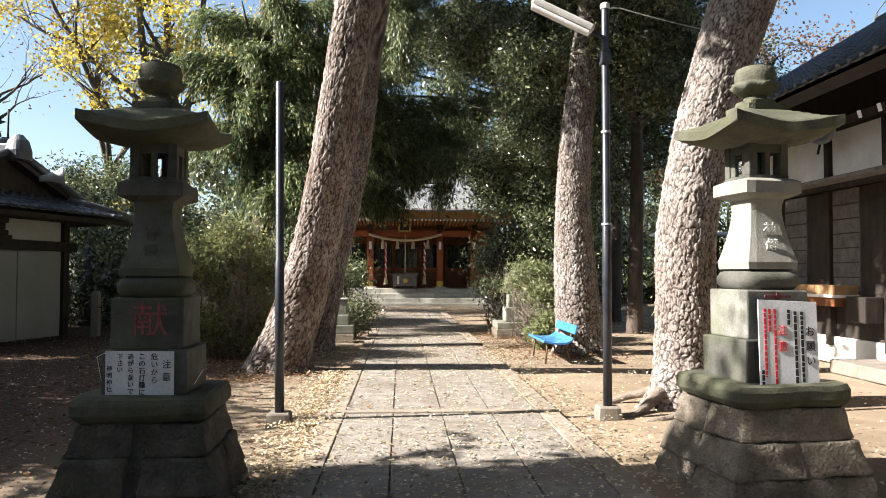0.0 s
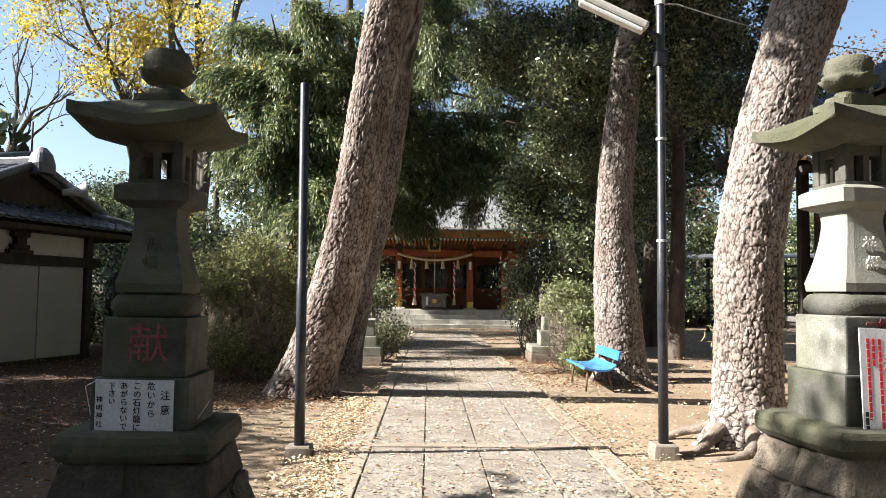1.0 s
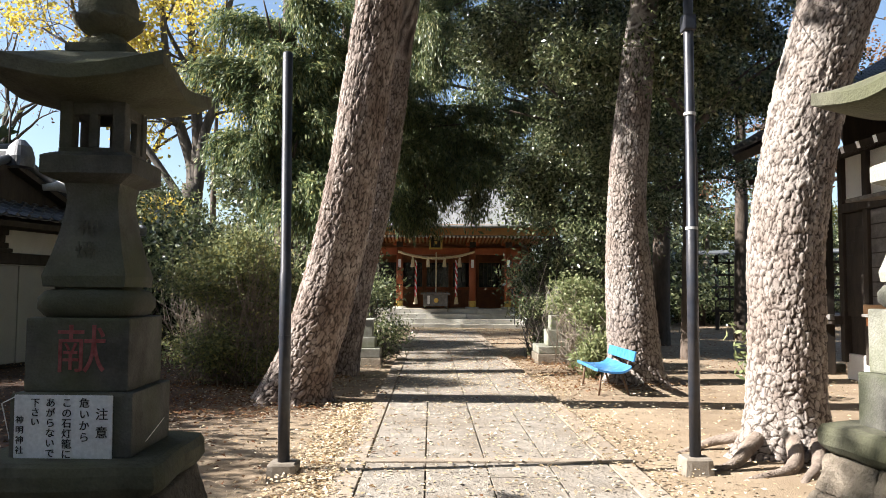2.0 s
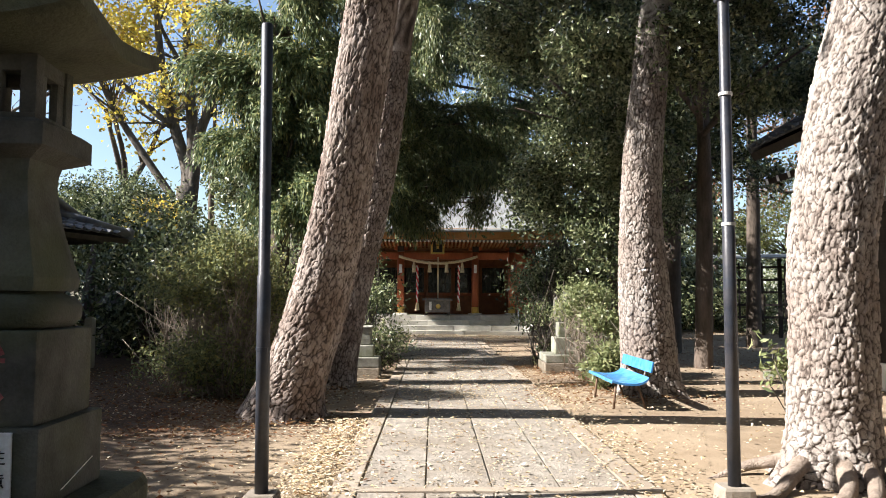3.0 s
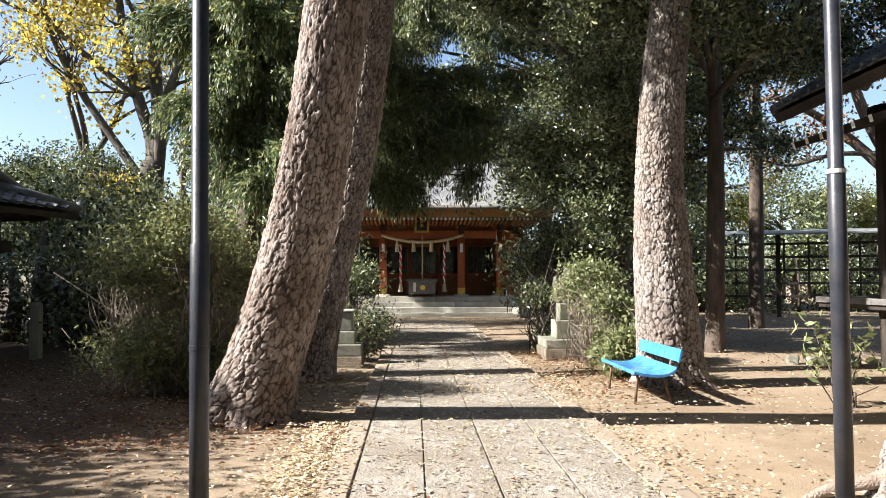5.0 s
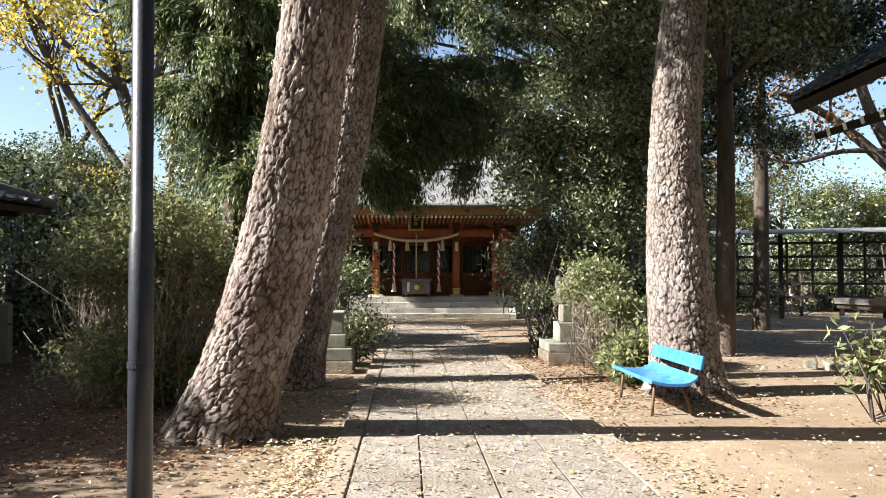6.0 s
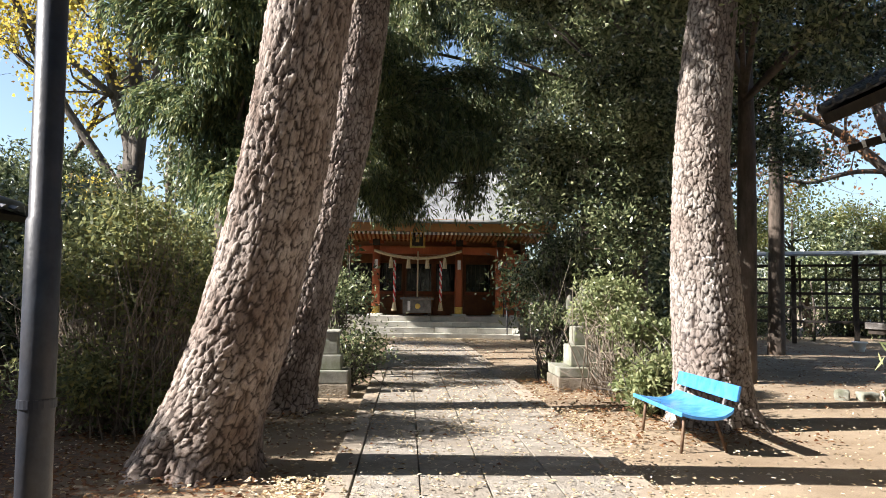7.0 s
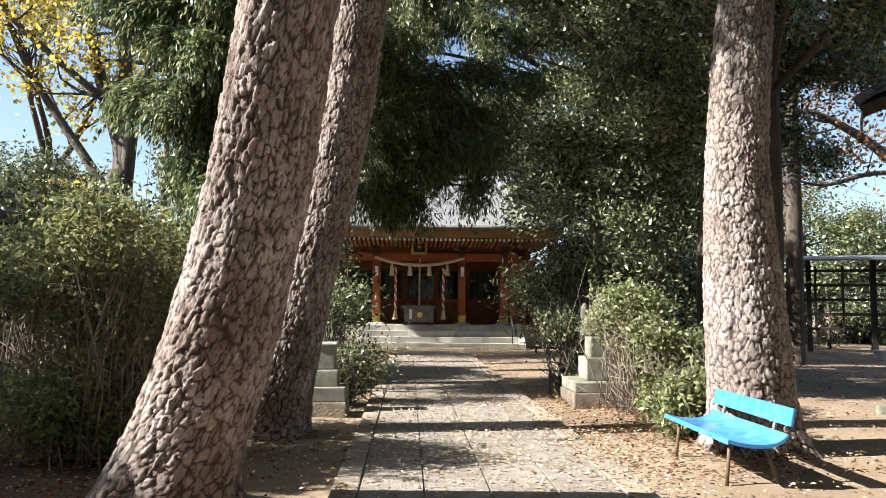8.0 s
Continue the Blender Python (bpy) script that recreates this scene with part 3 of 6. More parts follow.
def fire_box(parent):
    """A hollow light chamber with square and arched openings between corner posts."""
    h = 0.145
    chamber = part("light_chamber", square_loft([(2.08, 0.155), (2.12, 0.155), (2.125, 0.14)], 2, power=20), STONE, parent)
    for sx in (-1, 1):
        for sy in (-1, 1):
            part("post", box(sx * (h - 0.025) - 0.03, sx * (h - 0.025) + 0.03, sy * (h - 0.025) - 0.03, sy * (h - 0.025) + 0.03, 2.12, 2.345, 0.008), STONE, chamber)
    for turn in (0, 90, 180, 270):
        lintel = bmesh.new()
        box(-0.095, 0.095, -h + 0.005, -h + 0.045, 2.28, 2.345, 0.006, lintel, m=pose(0, 0, 0, 0, 0, turn))
        part("lintel", lintel, STONE, chamber)
        if turn in (0, 180):
            mull = bmesh.new()
            box(-0.02, 0.02, -h + 0.008, -h + 0.04, 2.12, 2.285, 0.006, mull, m=pose(0, 0, 0, 0, 0, turn))
            part("mullion", mull, STONE, chamber)
        else:
            for s in (-1, 1):
                cheek = bmesh.new()
                box(s * 0.07 - 0.03, s * 0.07 + 0.03, -h + 0.006, -h + 0.042, 2.12, 2.285, 0.012, cheek, m=pose(0, 0, 0, 0, 0, turn))
                part("cheek", cheek, STONE, chamber)
    return chamber


def finial(parent):
    bm = square_loft([(2.58, 0.15, 12), (2.62, 0.15, 12), (2.63, 0.105, 12), (2.66, 0.105, 6), (2.67, 0.075, 3), (2.695, 0.075, 2)], 4)
    part("neck", bm, MOSSY, parent)
    bm = square_loft([(2.69, 0.06, 2), (2.71, 0.11, 2), (2.745, 0.15, 2), (2.765, 0.165, 2), (2.775, 0.15, 2), (2.78, 0.13, 2), (2.8, 0.135, 2), (2.85, 0.138, 2), (2.89, 0.125, 2), (2.905, 0.09, 2), (2.91, 0.02, 2)], 6)
    for v in bm.verts:
        if 2.73 < v.co.z < 2.77:
            a = math.atan2(v.co.y, v.co.x)
            f = 1 + 0.07 * math.cos(8 * a)
            v.co.x *= f
            v.co.y *= f
            v.co.z += 0.012 * math.cos(8 * a)
    part("jewel", bm, MOSSY, parent, "dark mossy jewel on lotus petals", True)


def text_mesh(name, body, size, mat, parent, m, depth=0.002, label=""):
    cu = bpy.data.curves.new(name, "FONT")
    cu.body, cu.size, cu.extrude = body, size, depth
    cu.align_x, cu.align_y = "CENTER", "CENTER"
    tmp = bpy.data.objects.new(name, cu)
    scene.collection.objects.link(tmp)
    me = bpy.data.meshes.new_from_object(tmp.evaluated_get(bpy.context.evaluated_depsgraph_get()))
    bpy.data.objects.remove(tmp)
    me.name = name
    me.materials.clear()
    me.materials.append(mat)
    ob = new(name, me)
    ob.parent = parent
    ob.matrix_basis = m
    if label:
        tagged(ob, label)
    return ob


def column_text(body, size, mat, parent, x, z, step, face, turn=None):
    """Characters one below the other on a face that looks along -y."""
    for i, ch in enumerate(body):
        m = (turn or Matrix.Identity(4)) @ pose(x, face, z - i * step, 90, 0, 0)
        text_mesh("character", ch, size, mat, parent, m)


def stone_lantern(m, label, group, seed):
    lan = thing("stone_lantern", m, label, "stone lantern", group)
    # rough courses of the base
    rng = random.Random(seed)
    for z0, z1, hw in ((-0.1, 0.14, 0.55), (0.14, 0.36, 0.5), (0.36, 0.565, 0.43)):
        for sx, sy in ((-1, -1), (1, -1), (-1, 1), (1, 1)):
            cut = rng.uniform(-0.12, 0.12) * hw
            xa, xb = (-hw, cut) if sx < 0 else (cut, hw)
            ya, yb = (-hw, 0) if sy < 0 else (0, hw)
            b = rough_block(xa, xb, ya, yb, z0 + 0.002, z1 - 0.002, 0.028, 4, 0.016, rng.random() * 20)
            for v in b.verts:
                f = 1 - 0.12 * (v.co.z - z0) / (z1 - z0)
                v.co.x *= f
                v.co.y *= f
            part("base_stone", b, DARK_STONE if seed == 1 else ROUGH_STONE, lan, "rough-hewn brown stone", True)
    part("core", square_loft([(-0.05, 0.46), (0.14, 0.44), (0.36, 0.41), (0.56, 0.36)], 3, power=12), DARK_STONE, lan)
    slab = square_loft([(0.565, 0.37), (0.585, 0.4), (0.62, 0.425), (0.68, 0.425), (0.715, 0.41), (0.725, 0.38)], 6, power=14)
    for v in slab.verts:
        v.co += noise.noise_vector(v.co * 5 + Vector((seed, 0, 0))) * 0.012
    part("platform_slab", slab, MOSSY, lan, "thick mossy slab")
    part("lower_block", box(-0.265, 0.265, -0.265, 0.265, 0.72, 1.005, 0.012), STONE, lan)
    # left lantern in the shaded tone, right lantern in a lit, lighter one
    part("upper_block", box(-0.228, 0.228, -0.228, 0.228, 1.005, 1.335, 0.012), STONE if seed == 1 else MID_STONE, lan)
    part("ring", square_loft([(1.33, 0.18, 5), (1.345, 0.2, 5), (1.375, 0.222, 5), (1.42, 0.222, 5), (1.455, 0.2, 5), (1.465, 0.165, 5), (1.49, 0.165, 5)], 6), STONE, lan, "", True)
    shaft = []
    for i in range(13):
        s = i / 12
        shaft.append((1.485 + s * 0.475, 0.118 + 0.092 * (1 - s) ** 1.8 + 0.016 * max(0, s - 0.8) * 5 * (s - 0.8) * 5, 16))
    shaft[0] = (1.475, 0.19, 16)
    # sunlight on the right shaft and platform is put into their pale colour
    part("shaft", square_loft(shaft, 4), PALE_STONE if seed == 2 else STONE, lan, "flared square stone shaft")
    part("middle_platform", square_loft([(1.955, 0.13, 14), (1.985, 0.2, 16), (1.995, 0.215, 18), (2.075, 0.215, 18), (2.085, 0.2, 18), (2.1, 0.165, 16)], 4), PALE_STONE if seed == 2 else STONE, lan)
    fire_box(lan)
    kasa(MOSSY, lan)
    finial(lan)
    return lan


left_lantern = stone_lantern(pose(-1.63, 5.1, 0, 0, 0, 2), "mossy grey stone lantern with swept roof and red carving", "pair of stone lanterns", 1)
right_lantern = stone_lantern(pose(2.6, 5.32, 0, 0, 0, 8) @ Matrix.Diagonal((1.04, 1.04, 1.04, 1)), "mossy stone lantern with a shaft coloured pale as if sunlit", "pair of stone lanterns", 2)


def lean_glyph(parent, ch, size, mat, x, y, z, tilt=0.0):
    text_mesh("carved_character", ch, size, mat, parent, pose(x, y, z, 90 - tilt, 0, 0), 0.004)


lean_glyph(left_lantern, "献", 0.23, RED_PAINT, 0.02, -0.229, 1.18)
lean_glyph(right_lantern, "奉", 0.26, RED_PAINT, 0.0, -0.229, 1.18)
for lan, mat in ((left_lantern, STONE), (right_lantern, PAPER)):
    for ch, z, y in (("神", 1.745, -0.152), ("燈", 1.63, -0.173)):
        lean_glyph(lan, ch, 0.1, mat, 0.0, y, z, -10)


def sign_board(m, w, h, label):
    s = thing("sign_board", m, label, "sign")
    part("board", box(-w / 2, w / 2, -0.004, 0.004, -h / 2, h / 2, 0.002), BOARD, s)
    return s


def bar_column(parent, x, ztop, length, width, mat, rng):
    """A column of unreadable small writing as plain bars."""
    z = ztop
    while z > ztop - length:
        ln = min(rng.uniform(0.02, 0.05), z - (ztop - length) + 0.004)
        part("text_bar", box(x - width / 2, x + width / 2, -0.0055, -0.0035, z - ln, z, 0), mat, parent)
        z -= ln + 0.006


warning = sign_board(pose(-1.645, 4.822, 0.855, 3, 0.6, 2), 0.42, 0.29, "white sign with handwritten black warning on a stone lantern")
for words, x, top_z, size, step in (("注意", 0.165, 0.06, 0.056, 0.08), ("危いから", 0.09, 0.11, 0.046, 0.05), ("この石灯籠に", 0.015, 0.11, 0.044, 0.045),
                                    ("あがらないで", -0.055, 0.11, 0.042, 0.044), ("下さい", -0.12, 0.11, 0.04, 0.042), ("神明神社", -0.185, 0.035, 0.036, 0.044)):
    column_text(words, size, INK, warning, x, top_z, step, -0.0055)
tube("string", [(-0.21, 0.0, 0.135), (-0.255, -0.02, 0.11), (-0.23, 0.03, -0.12), (0.22, 0.03, -0.135), (0.27, 0.02, -0.12), (0.29, 0.2, -0.1), (0.29, 0.45, -0.05)], 0.003, PAPER, warning, 5, "white string holding the sign")
notice = sign_board(pose(2.665, 5.005, 1.005, -6, 2.5, 7), 0.45, 0.62, "white notice board with red and black printed columns")
rng_bars = random.Random(4)
column_text("お願い", 0.075, INK, notice, 0.165, 0.1, 0.1, -0.006)
column_text("注意", 0.075, RED_INK, notice, -0.045, 0.1, 0.11, -0.006)
for x, top_z, ln in ((0.105, 0.24, 0.5), (0.055, 0.24, 0.5), (0.005, 0.25, 0.1)):
    bar_column(notice, x, top_z, ln, 0.021, INK, rng_bars)
for x, top_z, ln in ((-0.1, 0.25, 0.52), (-0.14, 0.25, 0.16), (-0.175, 0.25, 0.46)):
    bar_column(notice, x, top_z, ln, 0.019, RED_INK, rng_bars)
bar_column(notice, -0.2, -0.17, 0.11, 0.02, INK, rng_bars)


# ---- lamp posts ----
def lamp_post(x, y, height, lean, label, rings):
    p = thing("lamp_post", pose(x, y, 0), label, "lamp post", "lamp posts")
    part("footing", square_loft([(-0.1, 0.13), (0.1, 0.115), (0.115, 0.1)], 3, power=12), CONCRETE, p, "square concrete footing", False)
    part("pole", square_loft([(0.1, 0.047), (height * 0.47, 0.047), (height * 0.47 + 0.01, 0.041), (height - 0.01, 0.041), (height, 0.036)], 3, power=2), POLE, p, "", True)
    for z in rings:
        part("band", square_loft([(z - 0.012, 0.051), (z + 0.012, 0.051)], 3, power=2), WIRE if z > 2 else POLE, p, "pale worn band")
    p.matrix_basis = pose(x, y, 0, 0, lean, 0)
    return p


lamp_post(-1.2, 7.52, 3.42, -0.5, "dark painted steel post on a concrete footing", (1.1,))
lamp = lamp_post(2.17, 7.75, 4.33, -0.2, "dark steel lamp post with a tube lamp at its head", (2.02, 3.0))


def lamp_head(parent):
    head = part("lamp_housing", box(-0.36, 0.36, -0.06, 0.06, -0.03, 0.05, 0.028, m=pose(-0.47, -0.05, 4.22, 0, 26, -4)), LAMP_WHITE, parent, "pale weathered tube lamp housing")
    part("diffuser", box(-0.34, 0.34, -0.05, 0.05, -0.075, -0.03, 0.025, m=pose(-0.47, -0.05, 4.22, 0, 26, -4)), PAPER, head)
    tube("arm", [(-0.16, -0.05, 4.07), (-0.06, -0.02, 4.02), (0, 0, 4.0)], [0.02, 0.02, 0.02], POLE, parent)
    part("box", box(-0.055, 0.055, -0.06, 0.06, 3.72, 3.86, 0.015), POLE, parent)
    part("insulator", square_loft([(4.32, 0.05), (4.37, 0.05), (4.385, 0.03)], 2, power=2), PAPER, parent, "white porcelain insulator")
    tube("bracket", [(0.03, 0, 4.33), (0.16, 0.02, 4.34)], 0.008, WIRE, parent, 6)


lamp_head(lamp)


def overhead_cable():
    pts = []
    for i in range(21):
        s = i / 20
        pts.append((2.32 + s * 5.2, 7.77 + s * 4.0, 4.34 + 0.9 * s - 1.0 * s * (1 - s) * 0.5))
    tagged(tube("cable", pts, 0.006, WIRE, None, 5), "thin pale overhead cable from a lamp post", "cable")


overhead_cable()


# ---- blue bench ----
def bench():
    b = thing("bench", pose(2.62, 13.0, 0, 0, 0, 0), "bright blue painted plank bench with thin rusty legs", "bench")
    seat = bmesh.new()
    n = 12
    prof = [(-0.26, 0.375), (-0.245, 0.385), (-0.2, 0.37), (-0.08, 0.35), (0.05, 0.345), (0.14, 0.36), (0.21, 0.4), (0.235, 0.43)]
    prof = smooth_path(prof, 18)
    rows = []
    for side in (0, 1):
        for px, pz in prof:
            rows.append([seat.verts.new((px, -0.76 + 1.49 * j / n, pz - 0.03 * side)) for j in range(n + 1)])
    k = len(prof)
    for i in range(k - 1):
        for j in range(n):
            seat.faces.new((rows[i][j], rows[i + 1][j], rows[i + 1][j + 1], rows[i][j + 1]))
            seat.faces.new((rows[k + i][j], rows[k + i][j + 1], rows[k + i + 1][j + 1], rows[k + i + 1][j]))
        for j, flip in ((0, 0), (n, 1)):
            f = (rows[i][j], rows[k + i][j], rows[k + i + 1][j], rows[i + 1][j])
            seat.faces.new(f[::-1] if flip else f)
    for j in range(n):
        seat.faces.new((rows[0][j], rows[0][j + 1], rows[k][j + 1], rows[k][j]))
        seat.faces.new((rows[k - 1][j], rows[2 * k - 1][j], rows[2 * k - 1][j + 1], rows[k - 1][j + 1]))
    part("seat", seat, BLUE, b, "curved bright blue seat")
    part("backrest", box(-0.015, 0.015, -0.77, 0.77, -0.075, 0.075, 0.008, m=pose(0.28, 0, 0.56, 0, 12, 0)), BLUE, b, "blue backrest plank")
    for s in (-1, 1):
        tube("leg", [(-0.16, s * 0.57, 0.36), (-0.2, s * 0.58, -0.02)], [0.017, 0.017], RUST, b, 8)
        tube("leg", [(0.12, s * 0.57, 0.35), (0.24, s * 0.58, -0.02)], [0.017, 0.017], RUST, b, 8)
        part("back_support", box(-0.012, 0.012, -0.02, 0.02, -0.13, 0.1, 0.004, m=pose(0.262, s * 0.5, 0.48, 0, 14, 0)), GREY_WOOD, b)
        part("end_bracket", box(-0.22, 0.2, s * 0.55 - 0.02, s * 0.55 + 0.02, 0.312, 0.335, 0.004), RUST, b)


bench()
# ---- shrine hall ----
def shrine():
    hall = thing("shrine_hall", pose(0.17, 33.3, 0), "vermilion shrine hall with grey roof and straw rope", "shrine")
    # all measures from the middle of the entrance, y inwards
    floor_z = 0.8
    part("floor", box(-4.4, 4.4, -0.1, 6, 0.0, floor_z, 0.01), STEP, hall, "pale stone platform")
    steps = thing("stone_steps", pose(0.86, 32.1, 0), "pale worn stone steps strewn with fallen leaves", "steps")
    for i in range(4):
        z1 = 0.2 * (i + 1)
        x = -2.75
        rng = random.Random(i)
        while x < 2.74:
            w = min(rng.uniform(1.0, 1.7), 2.75 - x)
            if 2.75 - x - w < 0.4:
                w = 2.75 - x
            part("step_stone", box(x + 0.004, x + w - 0.004, 0.28 * i, 1.09, z1 - 0.2, z1 - 0.003, 0.014, None, 0.003), STEP, steps)
            x += w
    cheek = bmesh.new()
    v = [(2.76, 0.0, 0.0), (2.76, 1.1, 0.0), (2.76, 1.1, 0.86), (2.76, 0.95, 0.86), (2.76, 0.0, 0.16)]
    a = [cheek.verts.new(p) for p in v]
    b = [cheek.verts.new((p[0] + 0.24, p[1], p[2])) for p in v]
    cheek.faces.new(a[::-1])
    cheek.faces.new(b)
    for i in range(5):
        cheek.faces.new((a[i], a[(i + 1) % 5], b[(i + 1) % 5], b[i]))
    part("side_stone", cheek, STEP, steps)
    rail = thing("hand_rail", pose(3.4, 32.15, 0), "dark bent steel hand rail beside stone steps", "hand rail")
    tube("rail", [(0, 0, 0), (0, 0, 0.85), (0, 0.12, 0.98), (0, 0.9, 1.62), (0, 1.0, 1.6), (0, 1.0, 0.8)], 0.022, POLE, rail)
    # columns on base stones with gilt feet
    for x in (-3.1, -1.56, 1.56, 3.1):
        part("base_stone", square_loft([(floor_z, 0.3), (floor_z + 0.07, 0.28), (floor_z + 0.08, 0.26)], 3, power=12, cx=x, cy=0.25), STEP, hall)
        col = part("column", square_loft([(floor_z + 0.08, 0.15), (3.55, 0.145)], 4, power=4, cx=x, cy=0.25), RED_WOOD, hall, "vermilion lacquered column", True)
        part("gilt_foot", square_loft([(floor_z + 0.081, 0.158), (floor_z + 0.34, 0.157)], 4, power=4, cx=x, cy=0.25), GOLD, col, "gilt metal foot")
        part("paper_tag", box(x - 0.06, x + 0.06, 0.085, 0.095, 2.55, 2.9, 0.002), PAPER, col, "white paper notice")
        part("bracket", box(x - 0.28, x + 0.28, 0.12, 0.38, 3.5, 3.66, 0.03), RED_WOOD, hall)
        part("beam_end", box(x - 0.13, x + 0.13, -0.16, 0.1, 3.42, 3.66, 0.02), DARK_WOOD, hall)
    part("tie_beam", box(-3.6, 3.6, 0.14, 0.36, 3.12, 3.4, 0.015), RED_WOOD, hall)
    part("eave_beam", box(-4.3, 4.3, 0.1, 0.4, 3.66, 3.86, 0.015), RED_WOOD, hall)
    # rafters with white ends under the eave
    for i in range(58):
        x = -4.5 + i * 0.158
        r = part("rafter", box(x - 0.035, x + 0.035, -1.25, 0.5, -0.045, 0.045, 0, m=pose(0, 0, 3.67, -5, 0, 0)), ORANGE_WOOD, hall)
        part("rafter_end", box(x - 0.036, x + 0.036, -1.262, -1.252, -0.046, 0.046, 0, m=pose(0, 0, 3.67, -5, 0, 0)), PAPER, r)
    part("eave_soffit", box(-4.9, 4.9, -1.3, 0.6, 4.0, 4.05, 0, m=pose(0, 0, 0, 0, 0, 0)), BROWN_WOOD, hall)
    part("eave_board", box(-4.95, 4.95, -1.42, -1.32, 3.84, 4.28, 0.015), ORANGE_WOOD, hall, "thick orange-brown eave board")
    # inner walls
    part("back_wall", box(-4.0, 4.0, 2.3, 2.45, floor_z, 3.7, 0), BROWN_WOOD, hall)
    for s in (-1, 1):
        part("side_wall", box(s * 4.0 - 0.08, s * 4.0 + 0.08, 0.3, 5.5, floor_z, 3.8, 0.01), BROWN_WOOD, hall)
        part("side_wing", box(s * 3.75 - 0.5, s * 3.75 + 0.5, 0.3, 0.42, floor_z, 3.2, 0.01), RED_WOOD, hall)
    part("ceiling", box(-4.0, 4.0, 0.3, 5.5, 3.6, 3.66, 0), BROWN_WOOD, hall)
    for k in range(5):
        x = -2.9 + k * 1.2
        door = part("lattice_door", box(x, x + 1.16, 2.22, 2.28, floor_z + 0.02, 2.95, 0.01), BROWN_WOOD, hall)
        part("pane", box(x + 0.08, x + 1.08, 2.205, 2.218, 1.75, 2.85, 0), GLASS_DARK, door)
        for q in range(6):
            part("slat", box(x + 0.1 + q * 0.18, x + 0.13 + q * 0.18, 2.18, 2.2, 1.75, 2.85, 0), DARK_WOOD, door)
        part("rail", box(x + 0.05, x + 1.11, 2.19, 2.217, 1.62, 1.73, 0.01), RED_WOOD, door)
    # roof: swept front slope with a raised ridge
    def slope(sgn):
        bm = bmesh.new()
        n, k = 18, 24
        g = [[], []]
        for lay in (0, 1):
            for i in range(n + 1):
                s = i / n
                y = -1.5 + s * 4.7
                z = 4.24 + 2.75 * (0.45 * s + 0.55 * s * s) - 0.12 * lay
                row = []
                for j in range(k + 1):
                    u = -1 + 2 * j / k
                    x = u * (5.05 - 1.5 * s)
                    row.append(bm.verts.new((x, y if sgn > 0 else 6.4 - y, z + 0.22 * abs(u) ** 4 * (1 - s))))
                g[lay].append(row)
        for i in range(n):
            for j in range(k):
                bm.faces.new((g[0][i][j], g[0][i][j + 1], g[0][i + 1][j + 1], g[0][i + 1][j]))
                bm.faces.new((g[1][i][j], g[1][i + 1][j], g[1][i + 1][j + 1], g[1][i][j + 1]))
            for j, o in ((0, 0), (k, 1)):
                bm.faces.new((g[0][i][j], g[0][i + 1][j], g[1][i + 1][j], g[1][i][j]))
        for j in range(k):
            bm.faces.new((g[0][0][j], g[1][0][j], g[1][0][j + 1], g[0][0][j + 1]))
        part("roof", bm, COPPER, hall, "grey sheet metal roof with swept eaves", True)
    slope(1)
    slope(-1)
    part("ridge", box(-3.7, 3.7, 2.95, 3.45, 6.9, 7.3, 0.04), COPPER, hall)
    # gilt plaque
    plaque = thing("plaque", pose(0.14, 32.6, 3.62, -12, 0, 0), "gilt framed shrine name plaque under the eave", "plaque")
    part("panel", box(-0.2, 0.2, -0.02, 0.02, -0.26, 0.26, 0.01), DARK_WOOD, plaque)
    for xa, xb, za, zb in ((-0.28, -0.2, -0.33, 0.3), (0.2, 0.28, -0.33, 0.3), (-0.28, 0.28, -0.35, -0.27), (-0.28, 0.28, 0.24, 0.3)):
        part("frame", box(xa, xb, -0.04, 0.0, za, zb, 0.01), GOLD, plaque)
    for z in (0.12, -0.06):
        part("glyph_bar", box(-0.06, 0.06, -0.03, -0.021, z - 0.07, z + 0.07, 0.004), GOLD, plaque)
    # straw rope with tassels
    rope = thing("sacred_rope", pose(0.17, 33.1, 3.06), "twisted straw rope hung between two columns", "rope")
    pts = [(-1.62 + 3.24 * i / 60, 0, 0.28 * ((i / 30 - 1) ** 2) - 0.12) for i in range(61)]
    for ph in (0, 2.1, 4.2):
        tube("strand", [(p[0], 0.03 * math.cos(i * 0.8 + ph), p[2] + 0.03 * math.sin(i * 0.8 + ph)) for i, p in enumerate(pts)], 0.034, ROPE, rope, 6)
    for x in (-1.0, -0.35, 0.35, 1.0):
        part("tassel", square_loft([(-0.5, 0.09, 2), (-0.2, 0.06, 2), (-0.08, 0.03, 2)], 2, cx=x), ROPE, rope, "straw tassel")
    # bell ropes
    for x, top, low, main in ((-0.86, 2.85, 1.25, False), (0.0, 3.2, 1.3, True), (0.86, 2.85, 1.25, False)):
        bell = thing("bell_rope", pose(0.17 + x, 33.2, 0), "plain straw bell rope" if main else "red and white twisted bell rope with tassel", "bell rope", "bell ropes")
        pts = [(0, 0, top - (top - low) * i / 50) for i in range(51)]
        if main:
            tube("cord", pts, 0.03, ROPE, bell, 8)
        else:
            for ph, mt in ((0, RED_INK), (3.14, PAPER)):
                tube("cord", [(0.026 * math.cos(i * 0.62 + ph), 0.026 * math.sin(i * 0.62 + ph), p[2]) for i, p in enumerate(pts)], 0.028, mt, bell, 6)
        part("tassel", square_loft([(low - 0.26, 0.1 if not main else 0.2, 2), (low, 0.06, 2), (low + 0.12, 0.035, 2)], 3), ROPE, bell)
    # offering box
    ob = thing("offering_box", pose(0.15, 32.95, floor_z), "grey weathered wooden offering box with gilt crest", "offering box")
